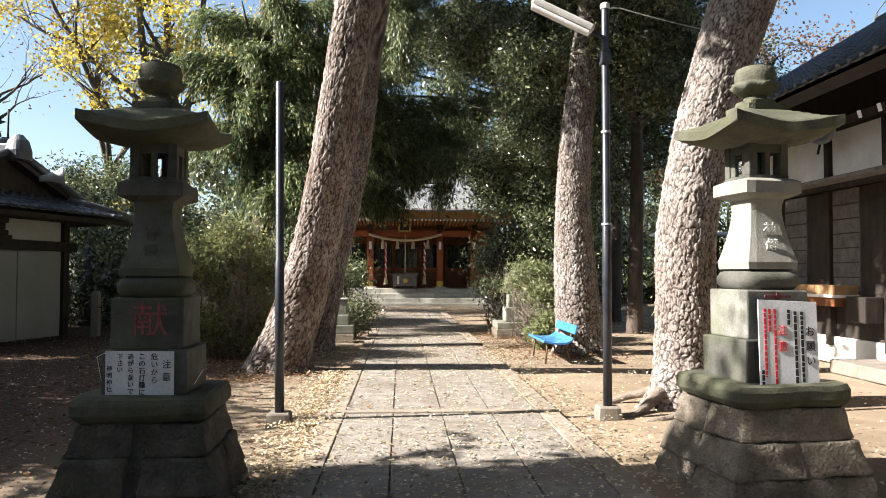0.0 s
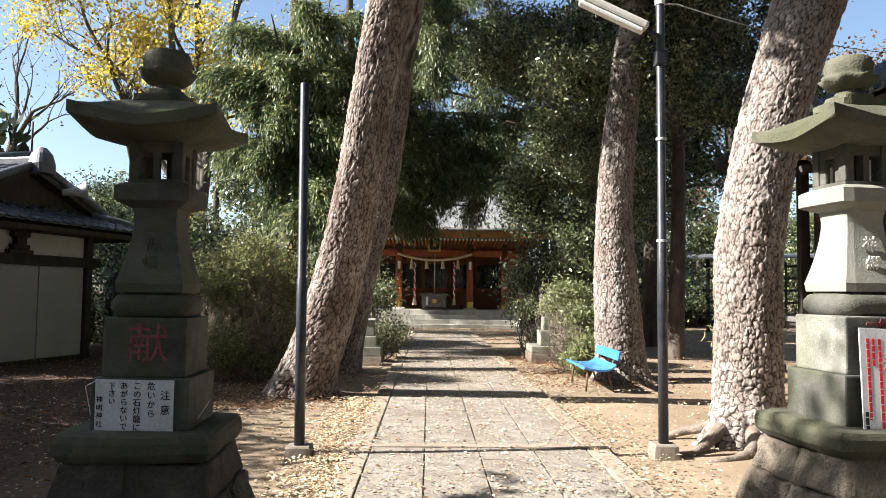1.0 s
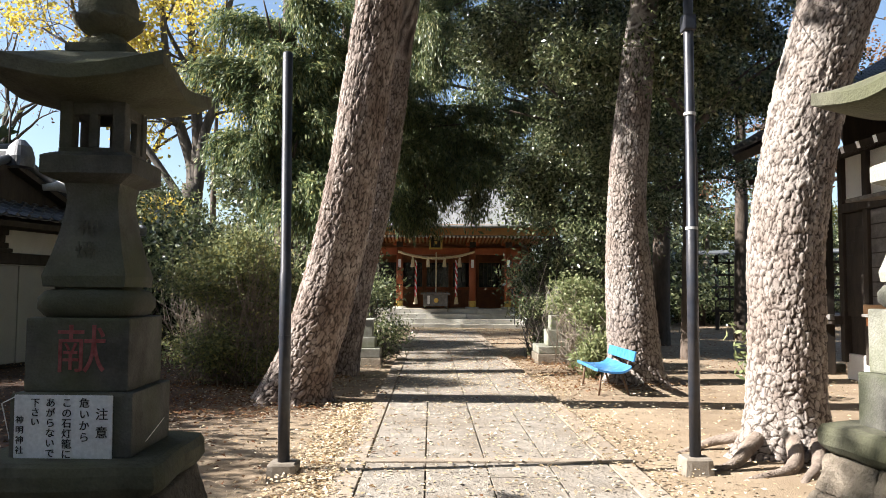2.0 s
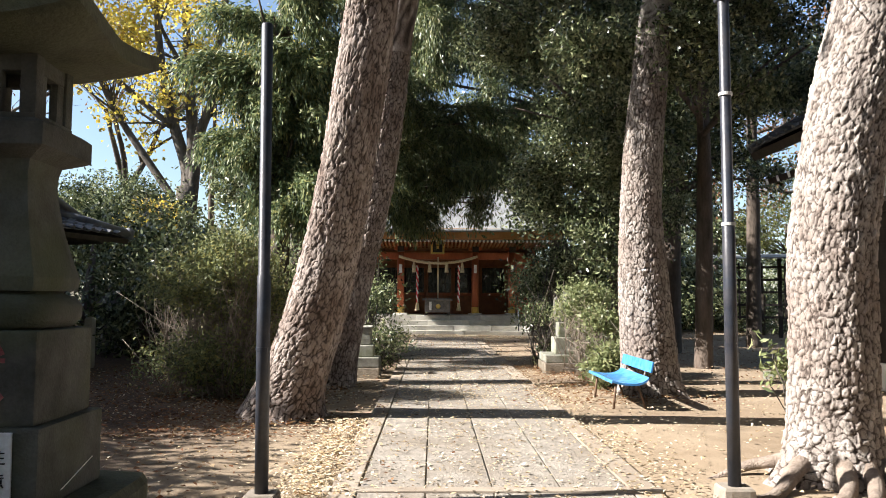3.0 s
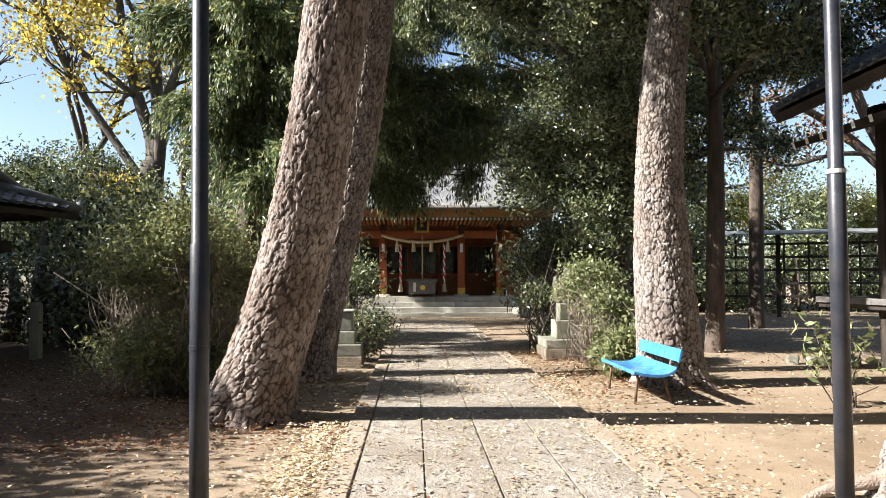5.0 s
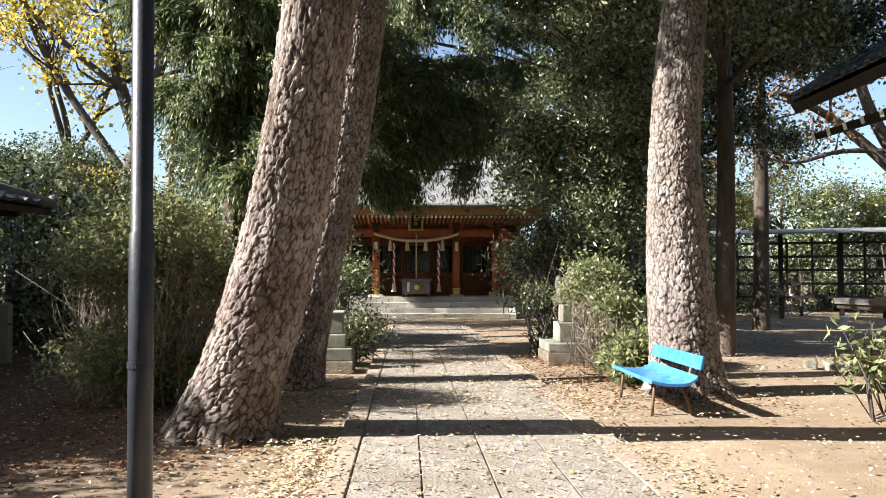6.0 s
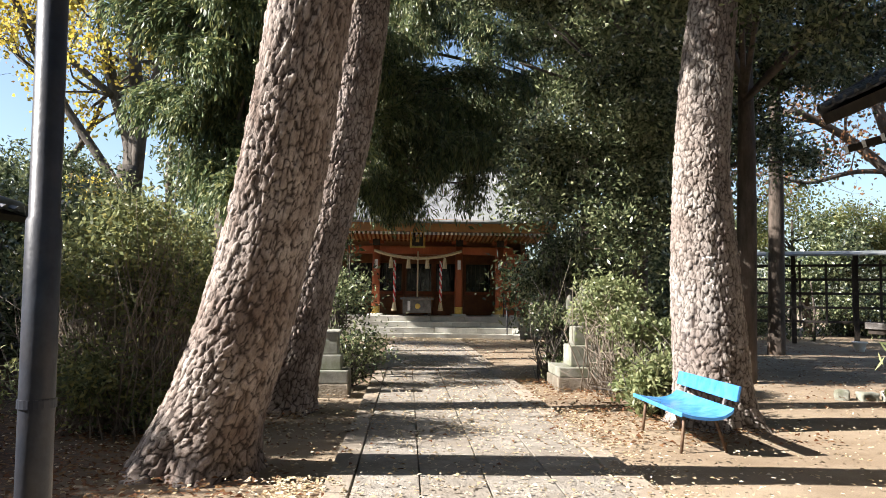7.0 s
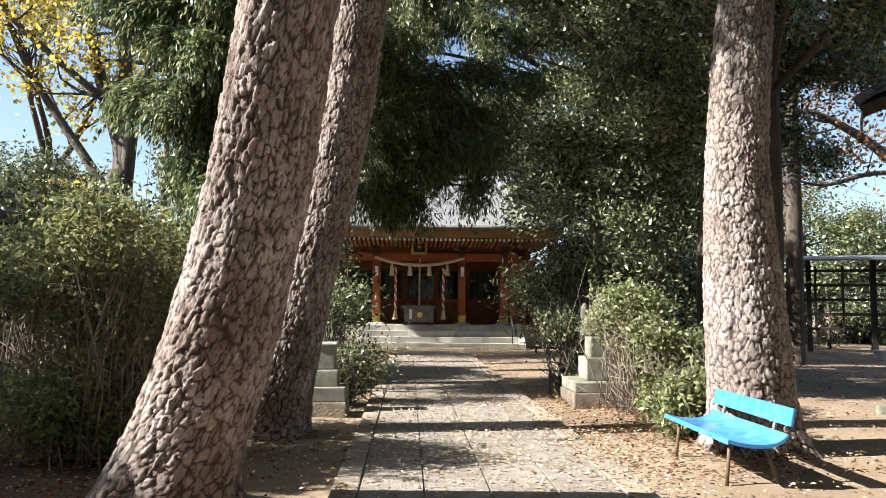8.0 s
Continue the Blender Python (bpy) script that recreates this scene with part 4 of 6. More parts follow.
    part("body", box(-0.52, 0.52, -0.25, 0.3, 0.12, 0.62, 0.015), GREY_WOOD, ob)
    part("rim", box(-0.62, 0.62, -0.32, 0.36, 0.6, 0.68, 0.02), GREY_WOOD, ob)
    for i in range(9):
        part("slat", box(-0.5 + i * 0.12, -0.44 + i * 0.12, -0.28, 0.3, 0.68, 0.71, 0.006), GREY_WOOD, ob)
    part("crest", square_loft([(0, 0.1, 2), (0.012, 0.09, 2)], 2), GOLD, ob, "gilt round crest").matrix_basis = pose(0.03, -0.252, 0.36, 90, 0, 0)
    part("paper_label", box(-0.34, -0.24, -0.262, -0.252, 0.2, 0.55, 0), PAPER, ob, "white paper label")
    for sx in (-1, 1):
        for y in (-0.2, 0.26):
            part("leg", box(sx * 0.46 - 0.05, sx * 0.46 + 0.05, y - 0.04, y + 0.04, 0, 0.14, 0.01), DARK_WOOD, ob)


shrine()


# ---- guardian pedestals ----
def pedestal(m, label, courses, with_statue):
    p = thing("stone_pedestal", m, label, "pedestal", "guardian pedestals")
    for k, (z0, z1, hw, hd) in enumerate(courses):
        part("block", box(-hw, hw, -hd, hd, z0, z1, 0.02, None, 0.006), MID_STONE if k else ROUGH_STONE, p)
    if with_statue:
        top = courses[-1][1]
        bm = bmesh.new()
        for x, y, z, rx, ry, rz in ((0, 0.16, 0.16, 0.16, 0.2, 0.17), (0, 0.02, 0.3, 0.13, 0.17, 0.22), (0, -0.1, 0.5, 0.14, 0.15, 0.15), (0, -0.22, 0.47, 0.08, 0.09, 0.08),
                                    (-0.1, -0.12, 0.16, 0.045, 0.06, 0.18), (0.1, -0.12, 0.16, 0.045, 0.06, 0.18), (0, 0.34, 0.36, 0.06, 0.07, 0.16), (-0.09, -0.06, 0.6, 0.04, 0.05, 0.06), (0.09, -0.06, 0.6, 0.04, 0.05, 0.06)):
            bmesh.ops.create_icosphere(bm, subdivisions=3, radius=1, matrix=Matrix.LocRotScale((x, y, z), None, (rx, ry, rz)))
        for v in bm.verts:
            v.co += noise.noise_vector(v.co * 14) * 0.012
        st = part("guardian_statue", bm, STATUE, None, "", True)
        st.matrix_basis = m @ pose(0, 0, top, 0, 0, 30)
        tagged(st, "weathered stone guardian beast statue on a pedestal", "statue")


pedestal(pose(-1.33, 16.55, 0), "low grey stone pedestal half hidden by a shrub", ((-0.05, 0.17, 0.31, 0.32), (0.17, 0.36, 0.3, 0.31), (0.36, 0.58, 0.19, 0.19), (0.58, 0.9, 0.14, 0.14), (0.9, 0.94, 0.16, 0.16)), False)
pedestal(pose(2.72, 17.6, 0), "pale stone pedestal carrying a guardian statue", ((-0.05, 0.2, 0.52, 0.5), (0.2, 0.36, 0.5, 0.48), (0.36, 0.7, 0.28, 0.28), (0.7, 1.0, 0.2, 0.2)), True)


# ---- storehouse with tiled hip-and-gable roof ----
def tiled_slope(parent, origin, along, up, width, length, step=0.25, course=0.22, name="roof_tile", taper=0.0):
    """Rows of half-round tiles on a slope: origin at the low corner, unit vectors along the eave and up the slope."""
    along, up = Vector(along).normalized(), Vector(up).normalized()
    nor = along.cross(up).normalized()
    if nor.z < 0:
        nor = -nor
    verts, faces = [], []
    count = int(width / step)
    for i in range(count):
        a0 = (i + 0.5) * step
        rows = int(length / course)
        for j in range(rows):
            lo, hi = taper * j * course, width - taper * j * course
            if not lo <= a0 <= hi:
                continue
            for w, h0, off in ((0.5, 0.0, 0.0), (0.24, 0.045, 0.5)):
                base = len(verts)
                for e in (0, 1):
                    q = Vector(origin) + up * (j + e * 1.06) * course + nor * (0.03 * (1 - e) + 0.01)
                    for k in range(5):
                        t = -1 + k / 2
                        lift = h0 + (0.03 * t * t if off == 0 else 0.05 * (1 - t * t))
                        verts.append(q + along * (a0 + (off + t * w * 0.98) * step) + nor * lift)
                for k in range(4):
                    faces.append((base + k, base + k + 1, base + 6 + k, base + 5 + k))
                faces.append((base, base + 1, base + 2, base + 3, base + 4))
    ob = raw(name, verts, faces, TILE, parent)
    tagged(ob, "dark grey curved roof tiles", kind="stuff")
    return ob


def panel_quad(name, pts, thick, mat, parent, label=""):
    """A flat slab through four points, thickened downwards."""
    bm = bmesh.new()
    p = [Vector(q) for q in pts]
    n = (p[1] - p[0]).cross(p[2] - p[0]).normalized()
    if n.z < 0:
        n = -n
    a = [bm.verts.new(q) for q in p]
    b = [bm.verts.new(q - n * thick) for q in p]
    bm.faces.new(a)
    bm.faces.new(b[::-1])
    for i in range(len(p)):
        j = (i + 1) % len(p)
        bm.faces.new((a[i], b[i], b[j], a[j]))
    bmesh.ops.recalc_face_normals(bm, faces=bm.faces)
    return part(name, bm, mat, parent, label)


def storehouse():
    s = thing("storehouse", pose(-7.55, 17.2, 0, 0, 0, -15), "dark-beamed storehouse with pale panels and a tiled roof", "storehouse")
    # x outwards to the path, y along the wall towards the back corner at 0
    ln, dp = 3.9, 6.0
    part("wall", box(-dp, -0.06, -ln, 0, 0, 2.75, 0), WHITE, s, "pale plaster wall")
    for y0, y1 in ((-3.8, -2.65), (-2.62, -1.4), (-1.37, -0.12)):
        part("panel", box(-0.06, -0.02, y0, y1, 0.08, 1.93, 0.006), SHEET, s, "pale grey door panel")
    part("beam", box(-0.14, 0.08, -ln - 0.4, 0.3, 1.95, 2.16, 0.015), DARK_WOOD, s)
    part("sill", box(-0.12, 0.06, -ln, 0.05, 0.0, 0.08, 0.01), DARK_WOOD, s)
    for y in (-ln, 0.0):
        part("post", box(-0.12, 0.04, y - 0.09, y + 0.09, 0, 2.75, 0.01), DARK_WOOD, s)
    part("upper_beam", box(-0.12, 0.06, -ln - 0.6, 0.7, 2.6, 2.78, 0.015), DARK_WOOD, s)
    for y in (-1.95,):
        strut = bmesh.new()
        for hw, z0, z1 in ((0.3, 2.16, 2.24), (0.2, 2.24, 2.34), (0.12, 2.34, 2.48), (0.2, 2.48, 2.6)):
            box(-0.04, 0.09, y - hw, y + hw, z0, z1, 0.02, strut)
        part("carved_strut", strut, DARK_WOOD, s, "dark carved frog-leg strut")
    # skirt roof and gable roof; the ridge runs away from the path
    eo, ez, mid = 0.95, 2.66, -ln / 2
    panel_quad("skirt_roof", [(eo, -ln - eo, ez), (eo, eo, ez), (-0.15, 0.15, 3.1), (-0.15, -ln - 0.15, 3.1)], 0.1, DARK_WOOD, s)
    tiled_slope(s, (eo, -ln - eo, ez + 0.02), (0, 1, 0), (-1.1, 0, 0.44), ln + 2 * eo, 1.15, 0.26, 0.22, "skirt_tiles", 0.9)
    for sgn in (-1, 1):
        y_e = mid + sgn * (ln / 2 + eo)
        panel_quad("roof_slope", [(0.35, y_e, ez), (-dp - 0.5, y_e, ez), (-dp - 0.5, mid, 3.85), (0.35, mid, 3.85)], 0.1, DARK_WOOD, s)
        d = Vector((0, mid - y_e, 3.85 - ez))
        tiled_slope(s, (-dp - 0.5, y_e, ez + 0.02), (1, 0, 0), d, dp + 0.85, d.length, 0.27, 0.23, "roof_tiles")
        tube("verge_tile", [(0.38, y_e, ez + 0.06), (0.38, mid, 3.93)], 0.08, TILE, s)
        tube("corner_ridge", [(0.3, mid + sgn * 1.6, 3.1), (eo, y_e, ez + 0.1)], [0.09, 0.1], TILE, s)
        part("end_tile", square_loft([(-0.05, 0.09, 2), (0.12, 0.1, 2), (0.18, 0.05, 2)], 2, cx=eo, cy=y_e), TILE, s).location = (0, 0, ez + 0.06)
    gable = panel_quad("gable", [(0.1, mid - 1.9, 3.05), (0.1, mid + 1.9, 3.05), (0.1, mid, 3.8)], 0.08, DARK_WOOD, s)
    part("ridge", box(-dp - 0.5, 0.42, mid - 0.12, mid + 0.12, 3.84, 4.05, 0.04), TILE, s)
    tube("ridge_cap", [(-dp - 0.5, mid, 4.08), (0.45, mid, 4.08)], 0.09, TILE, s)
    part("ridge_end", square_loft([(3.72, 0.2, 6), (3.9, 0.22, 3), (4.1, 0.17, 3), (4.22, 0.08, 2)], 3, cx=0.45, cy=mid), TILE, s, "ridge-end ornament tile")
    tube("spike", [(0.2, mid, 4.1), (0.2, mid, 4.75)], 0.02, DARK_WOOD, s, 6)
    h = thing("loudspeaker", pose(-7.55, 17.2, 0, 0, 0, -15) @ pose(0.7, -1.3, 3.45, 0, 80, 40), "grey horn loudspeaker on the storehouse gable", "loudspeaker", "horn loudspeakers")
    part("horn", square_loft([(-0.25, 0.06, 2), (-0.05, 0.08, 2), (0.12, 0.14, 2), (0.2, 0.2, 2), (0.22, 0.2, 2)], 4), HORN, h, "", True)
    post = thing("stone_post", pose(-7.1, 17.8, 0), "short pale stone marker post", "post")
    part("shaft", square_loft([(0, 0.09), (1.0, 0.085), (1.05, 0.05)], 2, power=10), PALE_STONE, post)


storehouse()


# ---- shrine office with open stage ----
def office():
    o = thing("shrine_office", pose(7.3, 10, 0), "dark timber hall with white plaster and a tiled roof", "hall")
    # x = 0 is the face towards the path, y runs along it from -8 to 6.6
    part("foundation", box(0, 7, -8, 4.6, 0, 0.45, 0.02), WHITE, o, "pale foundation wall")
    part("plaster", box(0.02, 0.14, -8, 4.6, 3.05, 3.9, 0), WHITE, o, "white plaster frieze")
    part("upper_wall", box(0.03, 0.13, -8, 4.6, 3.9, 4.98, 0), DARK_WOOD, o)
    part("board_wall", box(0.06, 0.16, -8, 4.6, 0.45, 3.05, 0), DARK_WOOD, o)
    part("inner", box(0.5, 6.5, -8, 4.6, 0.45, 5.15, 0), DARK_WOOD, o)
    part("lintel_beam", box(-0.08, 0.1, -8, 4.6, 2.92, 3.08, 0.01), DARK_WOOD, o)
    part("canopy", box(-0.55, 0.05, -8, 3.0, 2.98, 3.04, 0.01, m=pose(0, 0, 0, 0, -6, 0)), GREY_WOOD, o)
    for k, y in enumerate((-8, -5.6, -3.2, -0.2, 0.75, 2.3, 3.85, 4.6)):
        part("post", box(-0.06, 0.1, y - 0.07, y + 0.07, 0.3, 3.9, 0.01), DARK_WOOD, o)
    for k in range(6):
        y = -0.1 + k * 0.78
        d = part("shutter", box(0.0, 0.05, y + 0.02, y + 0.76, 1.1, 2.9, 0.006), GREY_WOOD if k % 2 == 0 else DARK_WOOD, o, "sliding shutter panel")
        for q in range(7):
            part("slat", box(-0.012, 0.0, y + 0.04, y + 0.74, 1.2 + q * 0.24, 1.22 + q * 0.24, 0), DARK_WOOD, d)
    part("tan_panel", box(-0.03, 0.04, -3.1, -0.25, 0.6, 2.7, 0.006), TAN_WOOD, o, "tan wooden door")
    counter = part("counter", box(-0.42, 0.05, 1.5, 3.4, 1.12, 1.17, 0.008), PAPER, o, "white edged sales counter")
    part("drawer", box(-0.4, 0.03, 1.52, 3.38, 1.17, 1.32, 0.01), TAN_WOOD, counter, "tan wooden drawer front")
    part("counter_front", box(-0.38, 0.0, 1.55, 3.35, 0.98, 1.12, 0.006), BROWN_WOOD, counter)
    part("drain_box", box(-0.3, 0.0, 0.9, 1.4, 0.75, 1.15, 0.02), DARK_WOOD, o)
    step = thing("doorstep", pose(6.9, 10.2, 0), "low grey concrete doorstep", "step")
    part("block", box(-0.35, 0.35, -0.8, 0.9, 0, 0.2, 0.02), CONCRETE, step)
    # open stage at the far end
    part("stage_floor", box(-0.2, 7, 4.6, 6.9, 0.95, 1.1, 0.012), DARK_WOOD, o, "dark stage floor")
    part("stage_edge", box(-0.24, -0.2, 4.6, 6.94, 1.03, 1.13, 0.006), GREY_WOOD, o)
    part("stage_edge", box(-0.24, 7, 6.9, 6.94, 1.03, 1.13, 0.006), GREY_WOOD, o)
    for x in (0.1, 3.4, 6.8):
        part("stage_post", box(x - 0.09, x + 0.09, 5.3, 5.48, 0, 4.25, 0.012), DARK_WOOD, o)
    part("stage_beam", box(-0.1, 7, 5.28, 5.5, 4.02, 4.22, 0.012), DARK_WOOD, o)
    # roof
    eo, ez, rz = 1.4, 4.2, 7.1
    panel_quad("roof_slope", [(-eo, -9, ez), (-eo, 6.0, ez), (3.5, 6.0, rz), (3.5, -9, rz)], 0.16, DARK_WOOD, o)
    panel_quad("roof_slope", [(7 + eo, -9, ez), (7 + eo, 6.0, ez), (3.5, 6.0, rz), (3.5, -9, rz)], 0.16, DARK_WOOD, o)
    d = Vector((3.5 + eo, 0, rz - ez))
    tiled_slope(o, (-eo, -9, ez + 0.02), (0, 1, 0), d, 15.0, d.length, 0.27, 0.25, "roof_tiles")
    part("ridge", box(3.35, 3.65, -9, 6.1, 6.98, 7.3, 0.05), TILE, o)
    tube("verge_tile", [(-eo, 6.0, ez + 0.08), (3.5, 6.0, rz + 0.1)], 0.09, TILE, o)
    for i in range(36):
        y = -8.8 + i * 0.41
        r = part("rafter", box(-eo + 0.02, 0.1, y - 0.035, y + 0.035, -0.05, 0.05, 0, m=pose(0, 0, ez - 0.1, 0, -16, 0) @ pose(0, 0, -0.12)), DARK_WOOD, o)
        part("rafter_end", box(-eo + 0.01, -eo + 0.018, y - 0.036, y + 0.036, -0.051, 0.051, 0, m=pose(0, 0, ez - 0.1, 0, -16, 0) @ pose(0, 0, -0.12)), PAPER, r)
    # small porch gable above the counter
    panel_quad("porch_gable", [(-0.9, 2.1, 4.25), (-0.9, 4.1, 4.25), (-0.9, 3.1, 4.85)], 0.06, WHITE, o)
    for a in (2.0, 4.2):
        tube("porch_verge", [(-0.95, a, 4.2), (-0.95, 3.1, 4.95)], 0.07, TILE, o)
    h = thing("loudspeaker", pose(6.9, 11.85, 3.78, 0, -80, 60), "pale grey horn loudspeaker on a wall bracket", "loudspeaker", "horn loudspeakers")
    part("horn", square_loft([(-0.28, 0.05, 2), (-0.1, 0.07, 2), (0.1, 0.13, 2), (0.2, 0.22, 2), (0.225, 0.22, 2), (0.2, 0.2, 2), (0.05, 0.1, 2)], 4), HORN, h, "", True)
    part("driver", square_loft([(0.02, 0.05, 2), (0.16, 0.05, 2), (0.18, 0.03, 2)], 3), LAMP_WHITE, h)
    tube("bracket", [(0, 0, -0.2), (-0.2, 0.05, -0.35)], 0.02, DARK_WOOD, h)


office()


# ---- trellis at the back ----
def trellis():
    t = thing("trellis", pose(11.95, 32.6, 0, 0, 0, -24), "dark wooden trellis with a pale sloping roof sheet", "trellis")
    for i in range(7):
        part("post", box(i * 2.0 - 0.08, i * 2.0 + 0.08, -0.08, 0.08, 0, 3.2 - 0.02 * i, 0.01), DARK_WOOD, t)
    for z in (0.8, 1.3, 1.8, 2.3, 2.8):
        part("rail", box(-0.2, 12.2, -0.13, -0.09, z - 0.045, z + 0.045, 0.005), DARK_WOOD, t)
    for i in range(14):
        x = 0.5 + i * 0.85
        part("lath", box(x - 0.04, x + 0.04, -0.18, -0.14, 0.7, 2.98, 0.005), DARK_WOOD, t)
    part("roof_sheet", box(-0.8, 12.8, -0.7, 0.7, 3.22, 3.28, 0.01, m=pose(0, 0, 0, 8, 0, 0)), COPPER, t)


trellis()


# ---- small things in the precinct ----
def small_shrine():
    h = thing("small_shrine", pose(-8.4, 22.2, 0, 0, 0, -60), "small dark wooden shrine among bushes", "small shrine")
    part("plinth", box(-0.5, 0.5, -0.4, 0.4, 0, 0.35, 0.02), MID_STONE, h)
    part("body", box(-0.35, 0.35, -0.28, 0.28, 0.35, 1.25, 0.01), DARK_WOOD, h)
    part("door", box(-0.24, 0.24, -0.3, -0.28, 0.45, 1.1, 0.005), GREY_WOOD, h)
    for sx in (-1, 1):
        panel_quad("roof_slope", [(0, -0.6, 1.75), (sx * 0.62, -0.6, 1.25), (sx * 0.62, 0.6, 1.25), (0, 0.6, 1.75)], 0.05, GREY_WOOD, h)


def edging_rocks():
    rng = random.Random(12)
    for k in range(6):
        r = thing("edging_rock", pose(6.3 + k * 0.3, 16.3 - 0.1 * k + rng.uniform(-0.05, 0.05), 0, 0, 0, rng.uniform(0, 90)), "rough grey edging rock half sunk in earth", "rock", "edging rocks")
        part("stone", rough_block(-0.14, 0.14, -0.1, 0.1, -0.08, rng.uniform(0.1, 0.17), 0.03, 3, 0.04, k * 3.3), MID_STONE, r, "", True)


def plant_pot():
    p = thing("plant_pot", pose(13.6, 27.6, 0), "small pale empty plant pot on bare earth", "plant pot")
    part("pot", square_loft([(-0.02, 0.13, 2), (0.03, 0.14, 2), (0.24, 0.19, 2), (0.25, 0.22, 2), (0.29, 0.22, 2), (0.29, 0.19, 2), (0.2, 0.17, 2)], 4), PAPER, p, "", True)


small_shrine()
edging_rocks()
plant_pot()
# ---- trees and shrubs ----
def grow(rng, start, way, length, radius, depth, out, tips, bend=0.25, split=3, lift=0.15, shrink=0.68):
    """Limbs that fork and thin out; collects tubes and twig ends."""
    pts, rad = [np.array(start, float)], [radius]
    d = np.array(way, float) / np.linalg.norm(way)
    n = 5
    for i in range(n):
        d = d + rng.normal(size=3) * bend * 0.35 + np.array([0, 0, lift * 0.15])
        d /= np.linalg.norm(d)
        pts.append(pts[-1] + d * length / n)
        rad.append(radius * (1 - 0.45 * (i + 1) / n))
    out.append((pts, rad, depth))
    if depth == 0:
        tips.append((pts[-1], d))
        tips.append((pts[-3], d))
        return
    for k in range(split):
        at = n if k == 0 else rng.integers(2, n + 1)
        side = rng.normal(size=3)
        side -= d * side.dot(d)
        side /= np.linalg.norm(side) + 1e-9
        w = d * rng.uniform(0.7, 1.1) + side * rng.uniform(0.45, 0.85) + np.array([0, 0, lift])
        grow(rng, pts[at], w, length * shrink * rng.uniform(0.8, 1.2), rad[at] * 0.66, depth - 1, out, tips, bend, split, lift, shrink)


def tubes_object(name, limbs, mat, parent, segs=6, label=""):
    verts, faces = [], []
    for pts, rad, depth in limbs:
        v, f = tube_data(pts, rad, segs if depth > 0 else 4, len(verts))
        verts += v
        faces += f
    return raw(name, verts, faces, mat, parent, label, True)


def branching_tree(x, y, seed, trunk_h, trunk_r, starts, label, bark, leaf_mat, leaf_n, leaf, width, spread, depth=3, length=3.0, split=3, lift=0.15, name="tree", group=""):
    """A tree of real forked limbs with loose leaves at its twigs."""
    rng = np.random.default_rng(seed)
    t = thing(name, pose(x, y, 0), label, "tree", group)
    limbs, tips = [], []
    tr = smooth_path([(0, 0, -0.2, trunk_r * 1.5), (0.02, 0, 0.3, trunk_r * 1.1), (0.05, 0.03, trunk_h * 0.6, trunk_r * 0.95), (0, 0, trunk_h, trunk_r * 0.85)], 14)
    tube("trunk", [tuple(p[:3]) for p in tr], [p[3] for p in tr], bark, t, 12)
    for way, f in starts:
        grow(rng, (0, 0, trunk_h - 0.15), way, length * f, trunk_r * 0.5 * f ** 0.5, depth, limbs, tips, 0.3, split, lift)
    tagged(tubes_object("branchwork", limbs, bark, t), kind="stuff")
    if leaf_n:
        p = np.array([q for q, _ in tips])
        k = rng.integers(0, len(p), leaf_n)
        pts = p[k] + rng.normal(size=(leaf_n, 3)) * spread
        quads("foliage", leaf_quads(rng, pts, rng.normal(size=(leaf_n, 3)) + np.array([0, 0, -0.3]), leaf, width), leaf_mat, t)
    return t


def crowned_tree(x, y, seed, trunk, blobs, label, bark, leaf_mat, clumps, per, size, leaf, width, style="leafy", name="tree", group="", droop=0.1):
    """A tree with a tapered trunk, limbs into its crown and a loose crown of many leaves."""
    rng = np.random.default_rng(seed)
    t = thing(name, pose(x, y, 0), label, "tree", group)
    pts = smooth_path([(0, 0, -0.2, trunk[1] * 1.4), (0, 0, 0.3, trunk[1]), (0.1, 0.05, trunk[0] * 0.5, trunk[1] * 0.8), (0.05, 0, trunk[0], trunk[1] * 0.3)], 16)
    tube("trunk", [tuple(p[:3]) for p in pts], [p[3] for p in pts], bark, t, 12)
    loc = [(a - x, b - y, c, d, e, f) for a, b, c, d, e, f in blobs]
    for a, b, c, d, e, f in loc:
        z = min(max(c - 0.6 * f, 0.6), trunk[0] * 0.95)
        for k in range(3):
            g = np.array([a, b, c]) + rng.normal(size=3) * np.array([d, e, f]) * 0.4
            st = np.array([0.05, 0.02, z])
            tube("limb", [st, lerp(st, g, 0.5) + np.array([0, 0, 0.2]), g], [trunk[1] * 0.3, trunk[1] * 0.2, 0.015], bark, t, 6)
    if style == "leafy":
        q = leafy(rng, loc, clumps, per, size, leaf, width, droop)
    else:
        q = drooping(rng, loc, clumps, per, size, leaf, width, 0.5)
    quads("crown", q, leaf_mat, t)
    return t


